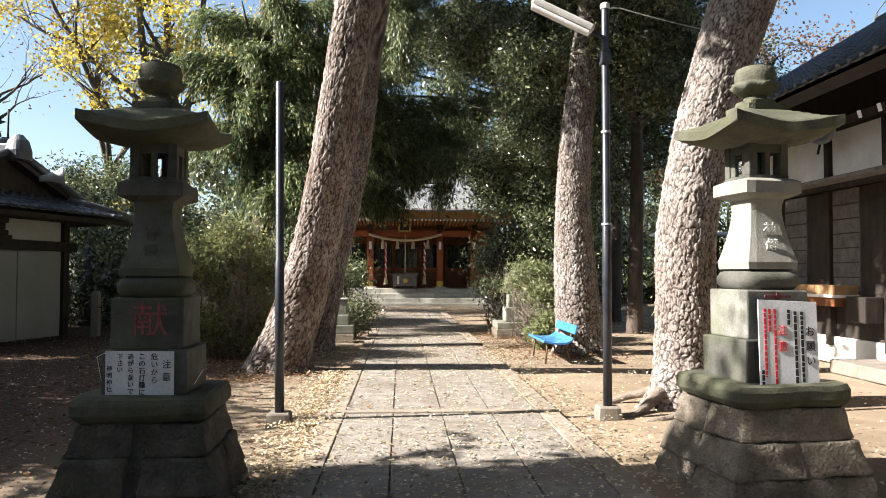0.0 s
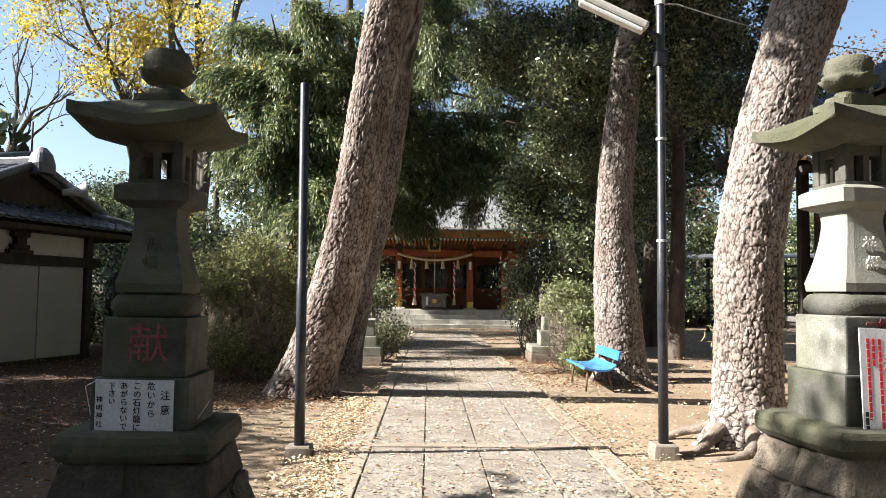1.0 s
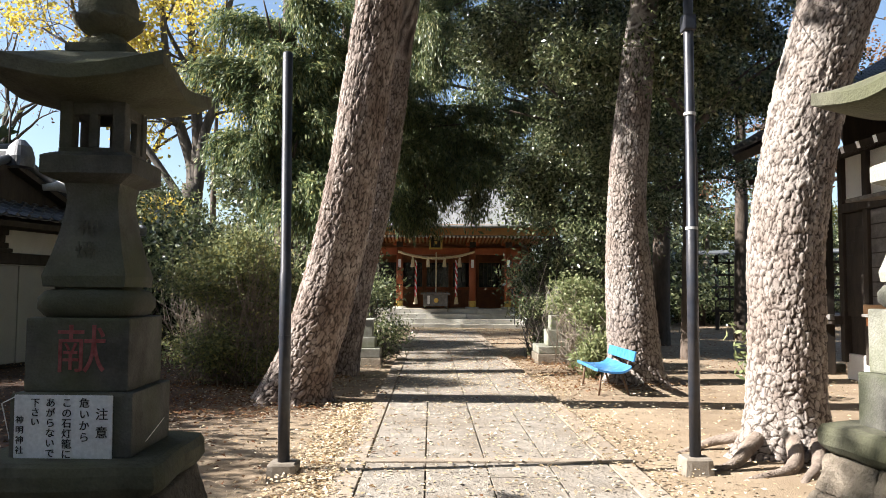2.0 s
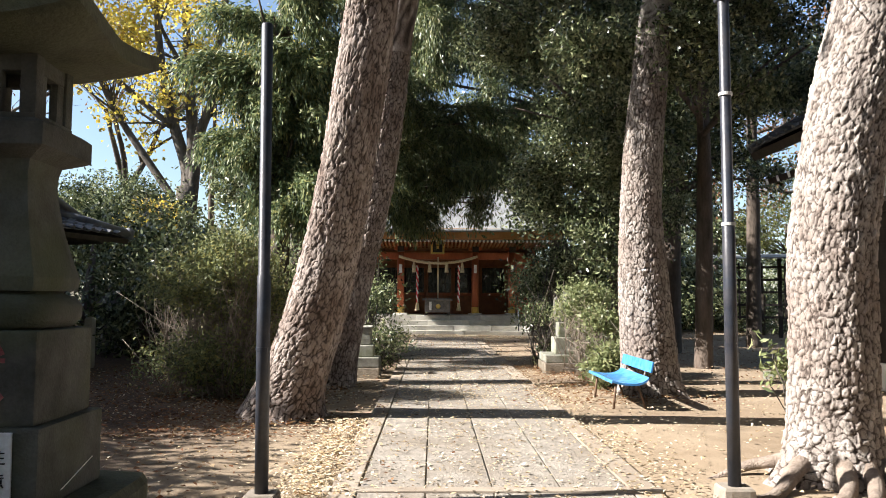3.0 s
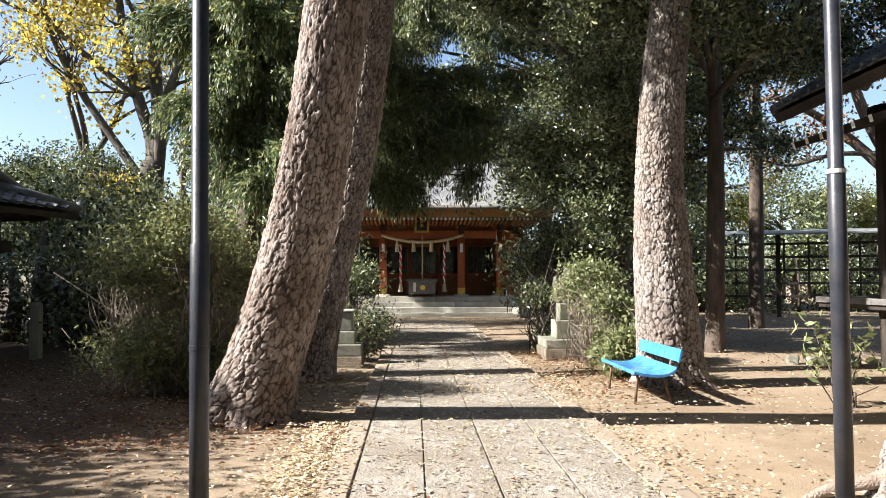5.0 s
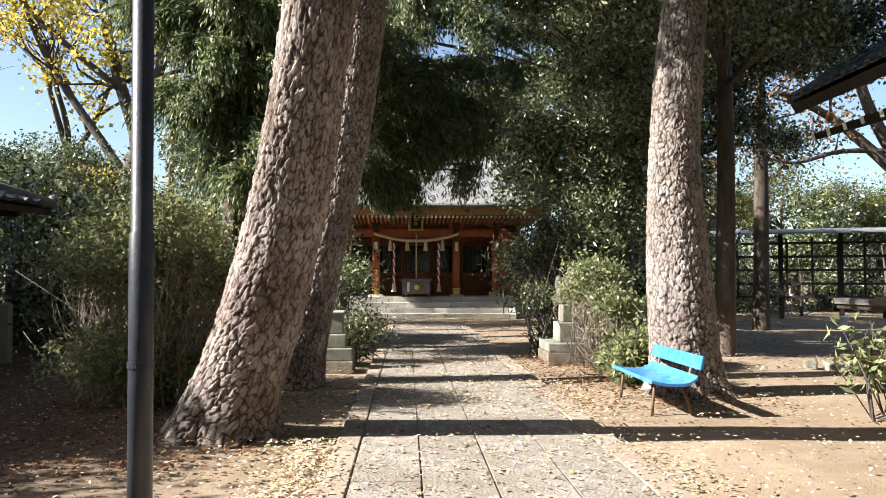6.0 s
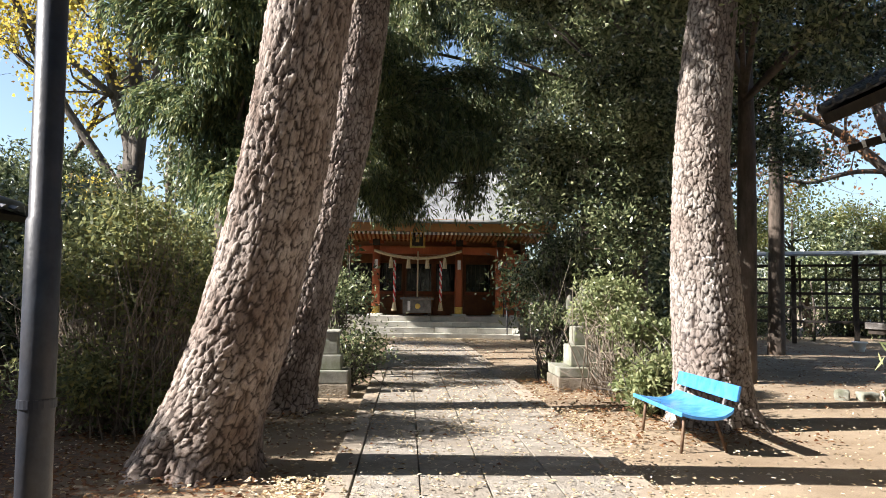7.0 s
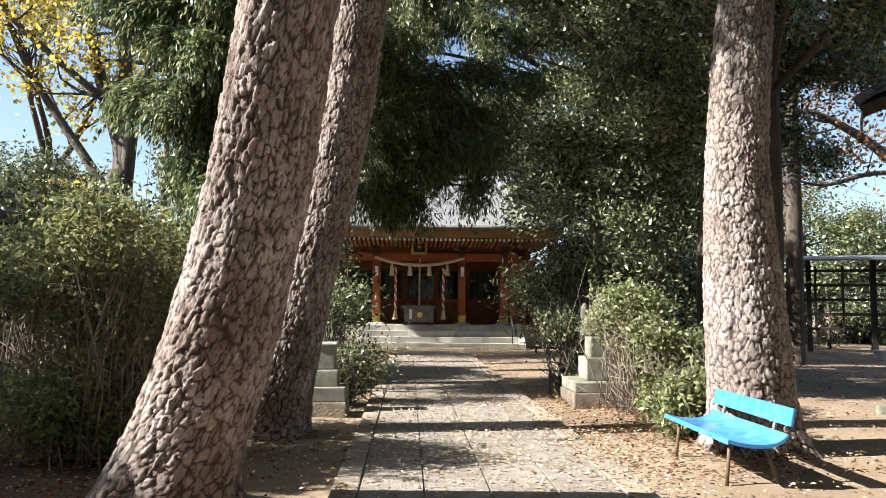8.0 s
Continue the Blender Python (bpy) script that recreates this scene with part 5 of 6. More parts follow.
def shrub(x, y, seed, blobs, label, mat, clumps, per, size, leaf, width, stems=14, bark=GREY_BARK, name="shrub", thin=0.012):
    """A bush of many thin stems with leaves at their ends."""
    rng = np.random.default_rng(seed)
    s = thing(name, pose(x, y, 0), label, "shrub")
    loc = [(a - x, b - y, c, d, e, f) for a, b, c, d, e, f in blobs]
    limbs = []
    for k in range(stems):
        a, b, c, d, e, f = loc[rng.integers(len(loc))]
        foot = np.array([a * 0.8 + rng.normal() * d * 0.35, b * 0.8 + rng.normal() * e * 0.35, -0.05])
        g = np.array([a, b, c]) + rng.normal(size=3) * np.array([d, e, f]) * 0.5
        g[2] = max(g[2], 0.4)
        mid = lerp(foot, g, 0.5) + rng.normal(size=3) * 0.16
        limbs.append(([foot, mid, g], [thin * 1.4, thin, thin * 0.4], 1))
        for _ in range(2):
            limbs.append(([mid, lerp(mid, g, 0.5) + rng.normal(size=3) * 0.15, g + rng.normal(size=3) * 0.25], [thin * 0.8, thin * 0.6, thin * 0.3], 0))
    tagged(tubes_object("branchwork", limbs, bark, s, 5), kind="stuff")
    quads("foliage", leafy(rng, loc, clumps, per, size, leaf, width, 0.05, shell=0.35), mat, s)
    return s


# tall shrubs and bushes along the path
shrub(-3.3, 13.4, 21, [(-3.4, 13.4, 1.7, 0.8, 0.8, 0.5), (-2.9, 13.2, 1.95, 0.6, 0.6, 0.35), (-3.75, 13.9, 1.6, 0.55, 0.6, 0.5), (-3.0, 13.2, 0.9, 0.7, 0.6, 0.7), (-3.7, 13.4, 0.7, 0.6, 0.6, 0.5), (-2.75, 13.5, 1.4, 0.5, 0.5, 0.5)],
      "tall loose green shrub with many bare stems", SHRUB_LEAF, 1300, 17, 0.1, 0.07, 0.028, 210, TWIG, "shrub", 0.0065)
shrub(2.95, 16.4, 22, [(2.9, 16.3, 0.72, 0.5, 0.45, 0.65), (3.2, 16.5, 1.0, 0.6, 0.5, 0.6), (2.9, 17.0, 1.45, 0.4, 0.35, 0.45)], "glossy light green shrub beside a pedestal", LIT_GREEN, 440, 22, 0.09, 0.08, 0.036, 60, TWIG, "shrub", 0.008)
shrub(2.85, 14.75, 23, [(2.85, 14.75, 0.35, 0.5, 0.35, 0.35), (3.05, 14.6, 0.6, 0.35, 0.3, 0.3)], "low bright green bush behind the bench", LIT_GREEN, 240, 20, 0.08, 0.1, 0.042, 24)
shrub(-1.35, 18.3, 24, [(-1.7, 17.4, 1.1, 0.45, 0.4, 1.0), (-1.65, 20.7, 1.8, 0.7, 0.5, 1.4), (-1.15, 17.5, 0.5, 0.3, 0.35, 0.5)], "dark glossy evergreen shrub by the path", EVERGREEN, 420, 24, 0.12, 0.08, 0.032, 40)
shrub(2.5, 19.0, 25, [(2.7, 19.0, 1.3, 0.55, 0.7, 1.3), (3.0, 19.8, 2.2, 0.75, 0.8, 1.4), (2.35, 18.7, 0.8, 0.3, 0.4, 0.8)], "dark glossy evergreen shrub by the path", EVERGREEN, 520, 24, 0.12, 0.08, 0.032, 40)
shrub(4.68, 12.15, 26, [(4.68, 12.15, 0.62, 0.16, 0.16, 0.4)], "young green sapling in bare earth", LIT_GREEN, 30, 7, 0.06, 0.15, 0.045, 4)

# evergreen broadleaf trees on the shrine side
crowned_tree(4.4, 20.2, 31, (9.0, 0.22), [(3.1, 18.6, 4.2, 1.3, 1.3, 1.5), (3.0, 18.0, 6.0, 1.8, 1.5, 1.5), (3.2, 19.6, 2.6, 0.9, 1.0, 1.1), (4.6, 19.5, 4.0, 1.6, 1.5, 1.6), (2.4, 17.6, 7.4, 1.6, 1.4, 1.2), (4.6, 18.4, 7.4, 2.2, 1.8, 1.4), (3.5, 18.4, 2.6, 0.9, 0.8, 0.9)],
             "dense evergreen broadleaf tree in front of the hall", DARK_BARK, EVERGREEN, 3000, 30, 0.16, 0.105, 0.04)
crowned_tree(6.6, 23.0, 32, (11.0, 0.28), [(6.2, 22.5, 5.0, 2.0, 2.0, 2.2), (7.4, 22.5, 7.5, 2.6, 2.2, 1.8), (5.0, 22.0, 8.0, 2.2, 2.0, 1.8), (8.8, 23.5, 5.4, 1.6, 1.6, 1.6), (6.4, 22.0, 10.0, 2.6, 2.2, 1.6)],
             "tall dark evergreen tree with hanging leaves", DARK_BARK, EVERGREEN, 2800, 26, 0.22, 0.14, 0.06)
crowned_tree(5.9, 18.6, 33, (8.5, 0.2), [(4.2, 14.6, 5.6, 1.1, 0.9, 0.7), (5.6, 14.8, 5.6, 1.4, 1.0, 0.8), (3.0, 14.4, 5.9, 0.8, 0.7, 0.7), (4.8, 14.2, 6.8, 2.0, 1.2, 0.9)],
             "evergreen tree with glossy leaves over the path", DARK_BARK, EVERGREEN, 1500, 28, 0.15, 0.1, 0.042)
# yellowing tree deep behind the evergreens
crowned_tree(5.2, 23.8, 37, (8.0, 0.16), [(4.6, 23.2, 6.4, 1.5, 1.0, 1.6), (3.6, 23.0, 4.6, 1.0, 0.9, 1.0), (5.6, 23.4, 8.2, 1.4, 1.0, 1.2)],
             "yellowing tree half hidden among evergreens", DARK_BARK, YELLOW, 260, 18, 0.2, 0.12, 0.07)
# drooping conifers
crowned_tree(-2.7, 23.2, 34, (12.0, 0.25), [(-0.6, 22.0, 7.0, 1.9, 1.6, 1.8), (0.8, 21.6, 6.4, 1.5, 1.4, 1.2), (0.3, 22.0, 9.0, 1.9, 1.7, 1.8), (-1.3, 21.6, 5.3, 1.2, 1.1, 0.9), (-0.9, 21.6, 4.4, 1.0, 0.8, 0.7), (1.1, 21.6, 4.6, 0.9, 0.8, 0.8), (-0.6, 21.7, 4.0, 0.5, 0.5, 0.5), (0.2, 21.5, 4.8, 0.9, 0.6, 0.6), (1.3, 21.8, 4.2, 0.5, 0.5, 0.45)],
             "dark drooping cedar in front of the shrine roof", DARK_BARK, CEDAR, 1000, 11, 0.17, 0.15, 0.03, "drooping", "cedar_tree")
crowned_tree(-3.7, 19.7, 35, (12.0, 0.28), [(-3.4, 19.0, 5.5, 1.7, 1.5, 1.9), (-3.2, 19.2, 7.4, 1.8, 1.5, 1.6), (-3.9, 19.2, 6.8, 1.1, 1.2, 1.6), (-2.6, 18.8, 4.2, 1.0, 1.0, 1.1), (-3.9, 19.4, 4.7, 1.0, 0.9, 0.9)],
             "green cypress with loose hanging sprays", DARK_BARK, CYPRESS, 1100, 11, 0.18, 0.14, 0.036, "drooping", "cypress_tree")
crowned_tree(-2.9, 25.2, 38, (10.0, 0.2), [(0.5, 24.2, 5.9, 1.5, 0.8, 0.7), (-0.9, 24.2, 5.6, 1.2, 0.8, 0.7), (1.3, 23.0, 6.1, 1.0, 0.8, 0.7), (2.0, 23.0, 5.6, 0.7, 0.6, 0.6)],
             "dark cedar with low boughs over the shrine roof", DARK_BARK, CEDAR, 480, 11, 0.2, 0.13, 0.026, "drooping", "cedar_tree")
crowned_tree(5.2, 27.5, 36, (13.0, 0.28), [(2.6, 26.5, 8.5, 2.2, 1.6, 2.0), (-1.8, 26.5, 9.0, 2.4, 1.8, 2.4), (0.4, 27, 11.0, 2.6, 2.0, 2.0)],
             "dark conifer rising behind other trees", DARK_BARK, CEDAR, 800, 10, 0.3, 0.18, 0.04, "drooping", "cedar_tree")

# yellow tree with forked stems
def forked_tree(x, y, seed, stems, label, bark, leaf_mat, leaf_n, leaf, spread, twig=1.5):
    """A tree whose main stems follow given bends (x, z, radius), with forking twigs and loose leaves."""
    rng = np.random.default_rng(seed)
    t = thing("tree", pose(x, y, 0), label, "tree")
    limbs, tips = [], []
    for i, stem in enumerate(stems):
        p = smooth_path([(a, 0.25 * math.sin(1.7 * i + 0.5 * k) * (k > 0) * (i > 0), c, r) for k, (a, c, r) in enumerate(stem)], 5 * len(stem))
        tube("trunk" if i == 0 else "limb", [tuple(q[:3]) for q in p], [q[3] for q in p], bark, t, 12)
        if i == 0:
            continue
        for k in range(len(p) // 3, len(p)):
            for _ in range(1 if k % 2 else 0):
                way = rng.normal(size=3) * np.array([1, 1, 0.4]) + np.array([0, 0, 0.7])
                grow(rng, p[k][:3], way, twig * rng.uniform(0.6, 1.2), p[k][3] * 0.4, 2, limbs, tips, 0.35, 2, 0.15)
    tagged(tubes_object("branchwork", limbs, bark, t), kind="stuff")
    q = np.array([c for c, _ in tips])
    fav = rng.uniform(0, 1, len(q)) ** 3
    k = rng.choice(len(q), leaf_n, p=fav / fav.sum())
    pts = q[k] + rng.normal(size=(leaf_n, 3)) * spread
    quads("foliage", leaf_quads(rng, pts, rng.normal(size=(leaf_n, 3)) + np.array([0, 0, -0.3]), leaf, leaf * 0.7), leaf_mat, t)
    return t


forked_tree(-8.4, 27.5, 41, [
    [(-0.2, -0.2, 0.5), (-0.15, 1.5, 0.4), (-0.1, 3.2, 0.38), (0.0, 5.2, 0.36)],
    [(0.0, 4.9, 0.24), (-0.13, 5.95, 0.21), (-0.57, 7.4, 0.18), (-0.96, 9.2, 0.14), (-1.2, 11.5, 0.1), (-1.2, 13.5, 0.05)],
    [(-0.6, 7.3, 0.11), (-1.8, 8.3, 0.1), (-3.15, 9.55, 0.085), (-4.1, 11.0, 0.06), (-4.6, 12.5, 0.03)],
    [(-3.4, 9.8, 0.06), (-4.5, 10.15, 0.05), (-5.4, 10.7, 0.03)],
    [(-0.2, 4.4, 0.15), (-1.15, 5.7, 0.13), (-2.4, 7.5, 0.11), (-3.1, 8.8, 0.09), (-3.5, 10.0, 0.06), (-3.4, 11.5, 0.03)],
    [(0.06, 5.0, 0.26), (0.12, 6.5, 0.22), (-0.03, 8.8, 0.17), (-0.2, 11.5, 0.11), (-0.1, 14.0, 0.05)],
    [(0.15, 4.8, 0.2), (0.43, 6.9, 0.17), (0.84, 8.3, 0.14), (1.14, 11.3, 0.09), (1.8, 13.5, 0.04)],
    [(-0.1, 9.0, 0.1), (-0.66, 10.0, 0.08), (-1.1, 10.8, 0.06), (-1.9, 12.5, 0.03)]],
    "forked tree with sparse yellow autumn leaves", GREY_BARK, YELLOW, 13000, 0.15, 0.35)
branching_tree(-11.5, 30, 42, 5.5, 0.26, [((-0.3, 0, 1), 1.0), ((0.4, 0.1, 1), 1.0), ((0.1, -0.4, 1), 1.0)], "bare autumn tree with russet tips", GREY_BARK, RUSSET, 900, 0.12, 0.07, 0.5, 3, 3.0, 3, 0.2)
branching_tree(-17.5, 31, 43, 6.0, 0.3, [((-0.4, 0, 1), 1.0), ((0.4, 0, 1), 1.0), ((0, 0.4, 1), 1.1)], "bare tree with upright branches", GREY_BARK, RUSSET, 400, 0.12, 0.07, 0.5, 3, 3.2, 3, 0.22)
branching_tree(-6.8, 38.5, 44, 5.0, 0.26, [((-0.3, 0, 1), 1.1), ((0.4, 0.1, 1), 1.1), ((0.1, -0.4, 1), 1.1)], "slender tree with yellow autumn leaves", GREY_BARK, YELLOW, 12000, 0.15, 0.1, 0.6, 4, 3.4, 3, 0.2)
forked_tree(17.8, 30.0, 45, [
    [(0.1, -0.2, 0.5), (0.0, 1.5, 0.4), (0.0, 3.5, 0.36), (-0.2, 5.0, 0.32)],
    [(-0.2, 4.8, 0.22), (-2.2, 6.7, 0.17), (-3.5, 7.5, 0.13), (-4.8, 8.0, 0.1), (-5.6, 7.8, 0.06)],
    [(-0.2, 4.9, 0.24), (-1.6, 7.2, 0.2), (-2.3, 9.0, 0.16), (-2.8, 10.4, 0.12), (-3.6, 12.5, 0.05)],
    [(-0.2, 4.9, 0.22), (0.8, 7.5, 0.17), (1.8, 10.0, 0.1), (2.2, 12.5, 0.05)],
    [(-1.0, 6.0, 0.1), (-2.6, 6.0, 0.08), (-4.2, 5.6, 0.06), (-5.4, 5.8, 0.03)]],
    "large tree with spreading dark limbs", DARK_BARK, RUSSET, 5000, 0.14, 0.4)
branching_tree(12.5, 40, 46, 4.0, 0.22, [((-0.8, 0, 0.7), 1.0), ((0.8, 0, 0.8), 1.0), ((0, 0, 1), 1.1)], "tree with thin olive and yellow foliage", DARK_BARK, OLIVE, 9000, 0.16, 0.1, 0.6, 4, 3.2, 3, 0.1)
crowned_tree(-9.2, 24.5, 47, (4.6, 0.16), [(-9.5, 24, 4.1, 1.4, 1.3, 1.4), (-8.4, 24, 3.2, 1.0, 1.1, 1.2), (-10.6, 24.3, 3.6, 1.2, 1.2, 1.3), (-9.4, 23.6, 2.0, 1.6, 1.2, 1.3)], "rounded olive-green tree behind the storehouse", DARK_BARK, EVERGREEN, 1500, 26, 0.2, 0.11, 0.05)


shrub(-7.6, 22.6, 27, [(-7.9, 22.6, 3.2, 0.6, 0.5, 0.6), (-7.2, 22.6, 2.4, 0.5, 0.5, 0.6), (-7.5, 22.4, 3.9, 0.5, 0.4, 0.4)], "thin shrub with yellow autumn leaves", YELLOW, 150, 12, 0.13, 0.1, 0.06, 24, GREY_BARK, "shrub", 0.014)
# trees beyond the bench and the trellis
crowned_tree(10.2, 26.0, 48, (11.0, 0.24), [(8.2, 22.6, 6.7, 1.1, 1.1, 1.3), (9.6, 23.0, 8.2, 1.7, 1.4, 1.3), (7.6, 22.4, 8.9, 1.4, 1.3, 1.3), (11.2, 24.0, 8.0, 1.5, 1.4, 1.0)],
             "tall dark evergreen tree over the precinct", DARK_BARK, EVERGREEN, 1200, 24, 0.2, 0.13, 0.055)
crowned_tree(17.0, 38.0, 49, (5.2, 0.16), [(16.0, 37.5, 4.4, 2.2, 1.2, 0.9), (19.6, 37.5, 4.8, 2.0, 1.2, 1.0), (13.6, 38.5, 4.2, 1.6, 1.2, 0.9)],
             "low tree with olive and yellow autumn leaves", DARK_BARK, OLIVE, 650, 22, 0.22, 0.13, 0.06)
# evergreens added beside the path, mostly hidden, to cast shade across it
shrub(-2.9, 22.7, 28, [(-2.9, 22.2, 1.7, 1.0, 0.9, 1.5), (-3.1, 23.4, 1.9, 1.0, 0.9, 1.5)], "mostly hidden dense evergreen shrub added to shade the path", EVERGREEN, 620, 24, 0.14, 0.1, 0.045, 50)
shrub(-3.1, 15.2, 29, [(-3.2, 14.9, 1.2, 0.6, 0.6, 0.9)], "leafy green shrub behind a leaning pine", SHRUB_LEAF, 260, 20, 0.12, 0.09, 0.038, 60, TWIG, "shrub", 0.008)


def wood_edge(name, seed, spots, height, label, mat, leaf, clumps_each, per):
    """Far trees that close the view and unseen ones that block light, one object of trunks and one of leaves."""
    rng = np.random.default_rng(seed)
    limbs, leaves = [], []
    for x, y in spots:
        h = height * rng.uniform(0.7, 1.25)
        limbs.append(([(x, y, -0.2), (x + rng.normal() * 0.2, y, h * 0.5), (x + rng.normal() * 0.5, y, h)], [0.22, 0.16, 0.04], 1))
        blobs = [(x + rng.normal() * 1.2, y + rng.normal() * 1.0, h * f, 1.9, 1.7, 1.3) for f in (0.12, 0.33, 0.55, 0.75, 0.95)]
        leaves.append(leafy(rng, blobs, clumps_each, per, 0.3, leaf, leaf * 0.45, 0.1))
    o = thing(name, pose(0, 0, 0), label, "trees", kind="stuff")
    tubes_object("trunks", limbs, DARK_BARK, o, 7)
    quads("leaves", np.concatenate(leaves), mat, o)
    return o


rs = random.Random(9)
wood_edge("far_wood", 51, [(x + rs.uniform(-1, 1), 43 + rs.uniform(-2, 3)) for x in np.arange(-12, 16.5, 2.4)], 12, "dark evergreen wood behind the hall", EVERGREEN, 0.28, 220, 22)
wood_edge("far_hedge", 52, [(x + rs.uniform(-1, 1), 43 + rs.uniform(-2, 3)) for x in np.arange(10, 38, 2.2)], 4.6, "dark undergrowth behind the trellis", EVERGREEN, 0.24, 150, 22)
wood_edge("far_thicket", 53, [(x + rs.uniform(-1, 1), 34 + 0.45 * (x + 22) * (x > -22) + rs.uniform(-2, 3)) for x in np.arange(-36, -3, 2.2)], 3.8, "low dark thicket behind the storehouse", EVERGREEN, 0.22, 150, 22)
wood_edge("trellis_trees", 76, [(13, 37.5), (15, 38.5), (17.5, 37.5), (20, 38.5), (22.5, 37.5), (25, 38.5), (10.5, 38)], 4.8, "dark evergreen trees beyond the trellis", EVERGREEN, 0.2, 300, 22)
wood_edge("side_wood", 54, [(5.6, 27), (5.0, 33), (5.8, 30)], 9, "dark evergreen trees beyond the hall", EVERGREEN, 0.2, 420, 24)
wood_edge("near_thicket", 57, [(-4.2, 21.5), (-5.4, 24.0), (-6.4, 21.8), (-7.8, 21.8), (-6.8, 20.2), (-8.6, 21.0), (-5.4, 20.4), (-9.6, 21.6)], 2.5, "dark undergrowth beside the storehouse", EVERGREEN, 0.14, 240, 24)
# unseen trees added beside and behind the camera to cast shade and cut sky fill
wood_edge("shade_trees", 55, [(-11.5, 2.5), (-13.5, 11), (-15, 7), (-16, 14), (-11.8, -1.5)], 5.6, "unseen evergreen trees added to shade the left ground", EVERGREEN, 0.36, 330, 18)
def hedge(name, seed, blobs, label, leaf, clumps, per):
    """A free-growing hedge, counted as one mass."""
    rng = np.random.default_rng(seed)
    o = thing(name, pose(0, 0, 0), label, "hedge", kind="stuff")
    tubes_object("stems", [([(a, b, -0.1), (a + 0.1, b, c), (a, b + 0.1, c + f)], [0.09, 0.06, 0.02], 1) for a, b, c, d, e, f in blobs], DARK_BARK, o, 6)
    quads("leaves", leafy(rng, blobs, clumps, per, 0.25, leaf, leaf * 0.45, 0.1), EVERGREEN, o)


# hedge out of view, its height set by where its shade should end
hedge("shade_hedge", 58, [(-10.2 - 0.25 * (k % 3), 5.6 + 1.05 * k, 3.6 + 0.3 * math.sin(2.1 * k) + (0.8 if k > 3 else 0), 1.1, 1.0, 2.0 + 0.25 * math.cos(1.7 * k)) for k in range(6)],
      "unseen tall evergreen hedge added to shade the left ground", 0.2, 1500, 20)
hedge("trellis_hedge", 75, [(12.8 + 1.35 * k, 34.8 - 0.58 * k, 1.2 + 0.3 * math.sin(1.9 * k), 1.0, 0.8, 1.3) for k in range(9)], "dark evergreen bushes behind the trellis", 0.13, 900, 22)
# added outside the view to keep sun off the undergrowth by the storehouse
wood_edge("shade_wood", 59, [(-20.5, 18), (-20.5, 21.5), (-21.5, 25), (-14.6, 18.4), (-14.8, 20.8), (-15.6, 23)], 9.5, "unseen tall evergreen wood added to shade the thicket", EVERGREEN, 0.5, 200, 16)
# ring of trees behind and right of the camera, added to dim the ambient light
wood_edge("fill_block_trees", 56, [(-9, -7), (-5, -9), (-1.5, -7), (3, -8), (7, -7), (11, -8), (17, -3), (18, 4), (19, 12), (18, 20), (0, -13), (6, -13), (12.5, -3.5), (13, 0), (13, 3.5), (13.5, 7)], 14, "unseen evergreen trees added to block sky fill", EVERGREEN, 0.5, 200, 16)
wood_edge("fill_block_thicket", 63, [(x + rs.uniform(-1, 1), -17 + 0.3 * max(x, 0) + rs.uniform(-1, 1)) for x in np.arange(-9, 25, 2.4)], 10, "unseen dense evergreen thicket added to block sky fill", EVERGREEN, 0.6, 110, 14)
# stand behind the camera on the sun's side, only to block light
wood_edge("gate_shade_trees", 60, [(-9.5, -2.8), (-10, -5.5), (-9, -8.5), (-10.5, -11.5), (-6.5, -5.5), (-6, -10)], 9.5, "unseen tall evergreen trees added to block light", EVERGREEN, 0.42, 220, 16)
# tree out of view on the left, added for the shade of its crown
crowned_tree(-9.6, 3.2, 73, (7.6, 0.2), [(-9.8, 2.6, 6.4, 1.8, 1.7, 1.6), (-9.0, 3.6, 7.2, 1.5, 1.4, 1.2), (-9.6, 1.2, 6.6, 1.6, 1.5, 1.4)],
             "unseen evergreen tree added to shade the near ground", DARK_BARK, EVERGREEN, 900, 22, 0.24, 0.2, 0.09)


# ---- fallen leaves ----
def fallen(name, label, mat, seed, areas, size):
    """Leaves strewn flat; areas give count, x, y and spreads."""
    rng = np.random.default_rng(seed)
    ps = []
    for n, x, y, sx, sy in areas:
        p = np.column_stack([rng.normal(x, sx, n), rng.uniform(y - sy, y + sy, n), np.zeros(n)])
        ps.append(p)
    p = np.concatenate(ps)
    p = p[(p[:, 1] > -1)]
    z = np.array([0.04 if -0.8 < a < 1.7 else 0.03 + 0.1 * (0.35 if a < -3.5 else 0) for a in p[:, 0]])
    p[:, 2] = z + rng.uniform(0, 0.02, len(p))
    along = np.column_stack([rng.normal(size=(len(p), 2)), rng.normal(size=len(p)) * 0.15])
    n = len(p)
    d = along / np.linalg.norm(along, axis=1, keepdims=True)
    up = np.array([0, 0, 1.0]) + rng.normal(size=(n, 3)) * 0.25
    side = np.cross(d, up)
    side /= np.linalg.norm(side, axis=1, keepdims=True)
    ln = size * rng.uniform(0.6, 1.4, n)[:, None]
    v = np.empty((n, 4, 3))
    lift = np.array([0, 0, 1]) * ln * rng.uniform(0, 0.25, n)[:, None]
    v[:, 0], v[:, 2] = p - d * ln / 2, p + d * ln / 2
    v[:, 1], v[:, 3] = p + side * ln * 0.28 + lift, p - side * ln * 0.28 + lift
    ob = quads(name, v, mat)
    tagged(ob, label, "fallen leaves", kind="stuff")


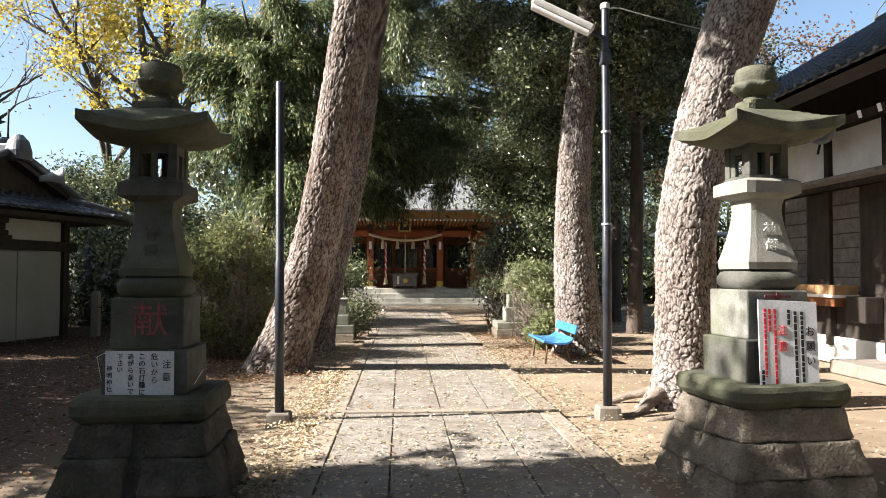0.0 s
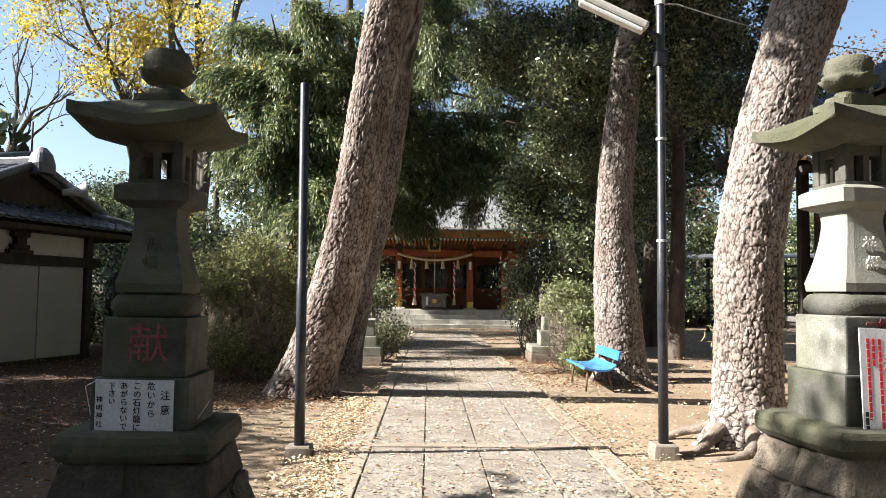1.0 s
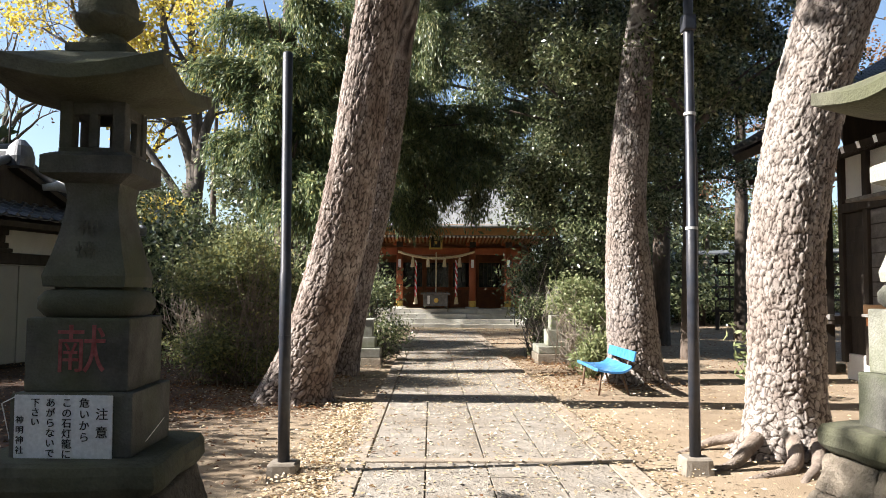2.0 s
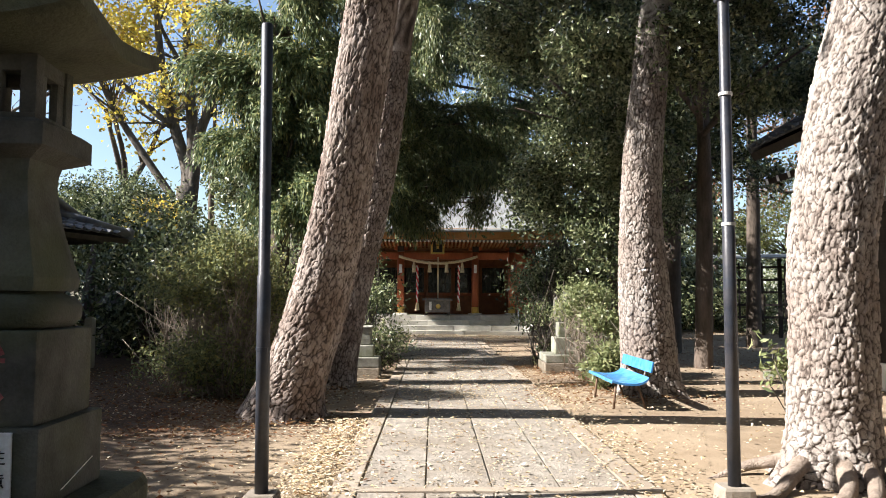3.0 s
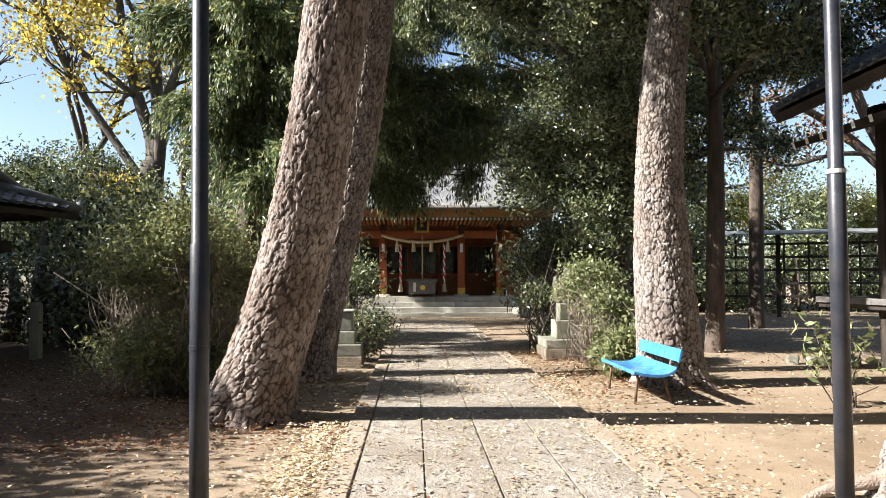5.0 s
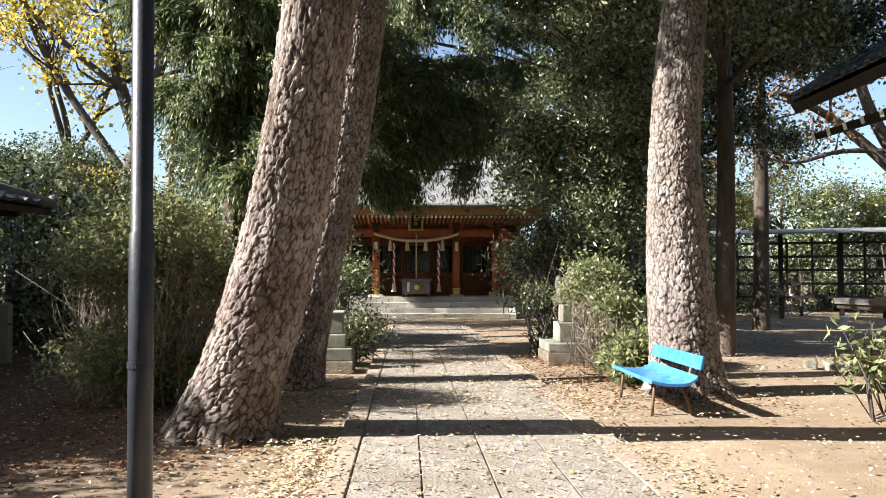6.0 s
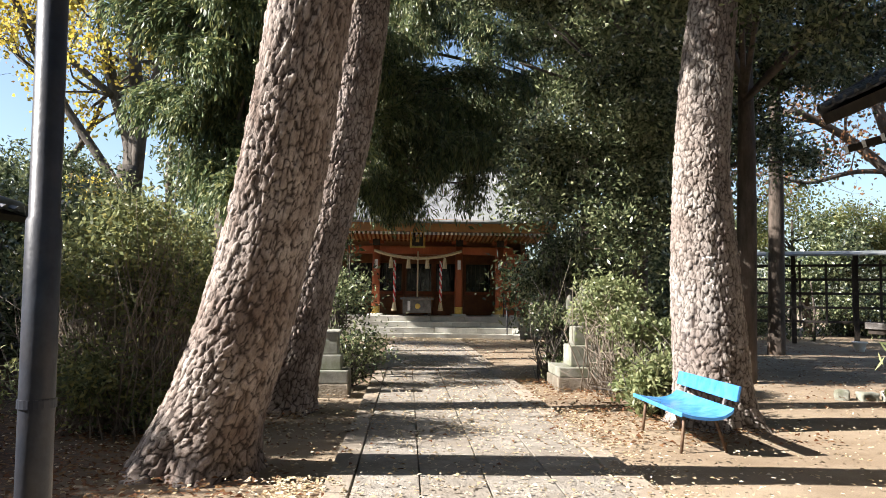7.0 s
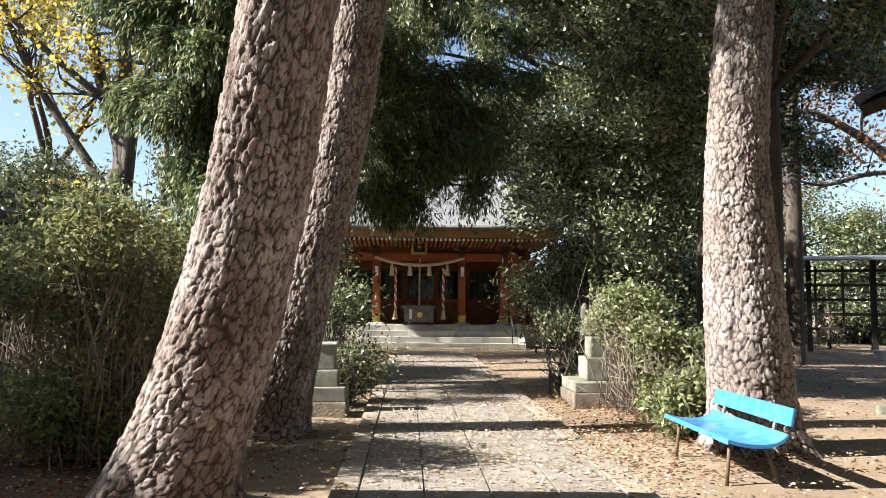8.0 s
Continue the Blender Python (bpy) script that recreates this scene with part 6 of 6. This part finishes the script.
fallen("fallen_leaves", "pale dry fallen leaves on path and earth", PALE_LEAF, 61,
       [(4200, -0.98, 8.0, 0.16, 3.2), (2200, -2.0, 9, 1.2, 6), (3600, 0.5, 9, 0.8, 7), (1500, 1.75, 10, 0.25, 5), (4500, 0.5, 22, 1.0, 9), (6000, 0.5, 31, 1.5, 1.1), (2500, 3.5, 11, 1.6, 6), (1800, -5, 10, 2.0, 7), (1500, 7, 18, 3, 6), (900, 0.3, 5, 1.2, 2)], 0.04)
fallen("russet_fallen_leaves", "russet fallen leaves under the trees", RUSSET, 62,
       [(8000, -4.5, 11, 1.8, 7), (3500, -2.6, 13, 0.7, 3), (2500, 2.6, 15.5, 0.7, 3), (7000, 9, 26, 4, 11), (1500, 0.5, 24, 1.6, 7)], 0.05)
# ---- paving ----
def paving():
    pav = thing("pavement", pose(0, 0, 0), "worn grey stone slab path with pale edging", "path", kind="structure")
    bed = part("bedding", box(-0.77, 1.67, -8, 31.9, -0.08, 0.008, 0), KERB, pav, "sandy joints")
    rng = random.Random(5)
    xs = (-0.575, -0.075, 0.43, 0.95, 1.455)
    for c in range(4):
        y = 2.0 - rng.uniform(0, 0.8)
        while y < 31.8:
            ln = rng.uniform(0.75, 1.15)
            if y < 7.84 < y + ln:
                ln = 7.84 - y
            y1 = min(y + ln, 31.8)
            if y1 - y > 0.12:
                dz = rng.uniform(-0.006, 0.006)
                g = 0.007
                part("slab", box(xs[c] + g, xs[c + 1] - g, y + 0.0015, y1 - 0.0015, -0.06, 0.034 + dz * 0.3, 0.003, None, 0.001), SLAB, pav)
            y = y1 if abs(y1 - 7.84) > 0.01 else 7.98
    for xa, xb in ((-0.785, -0.585), (1.465, 1.675)):
        y = 2.0
        while y < 31.8:
            ln = rng.uniform(1.2, 1.9)
            y1 = min(y + ln, 31.8)
            part("edging_stone", box(xa, xb, y + 0.004, y1 - 0.004, -0.06, 0.038 + rng.uniform(-0.004, 0.004), 0.008, None, 0.003), KERB, pav)
            y = y1
    part("cross_stone", box(-0.83, 1.7, 7.845, 7.975, -0.06, 0.05, 0.012, m=pose(0, 0, 0)), KERB, pav)


paving()
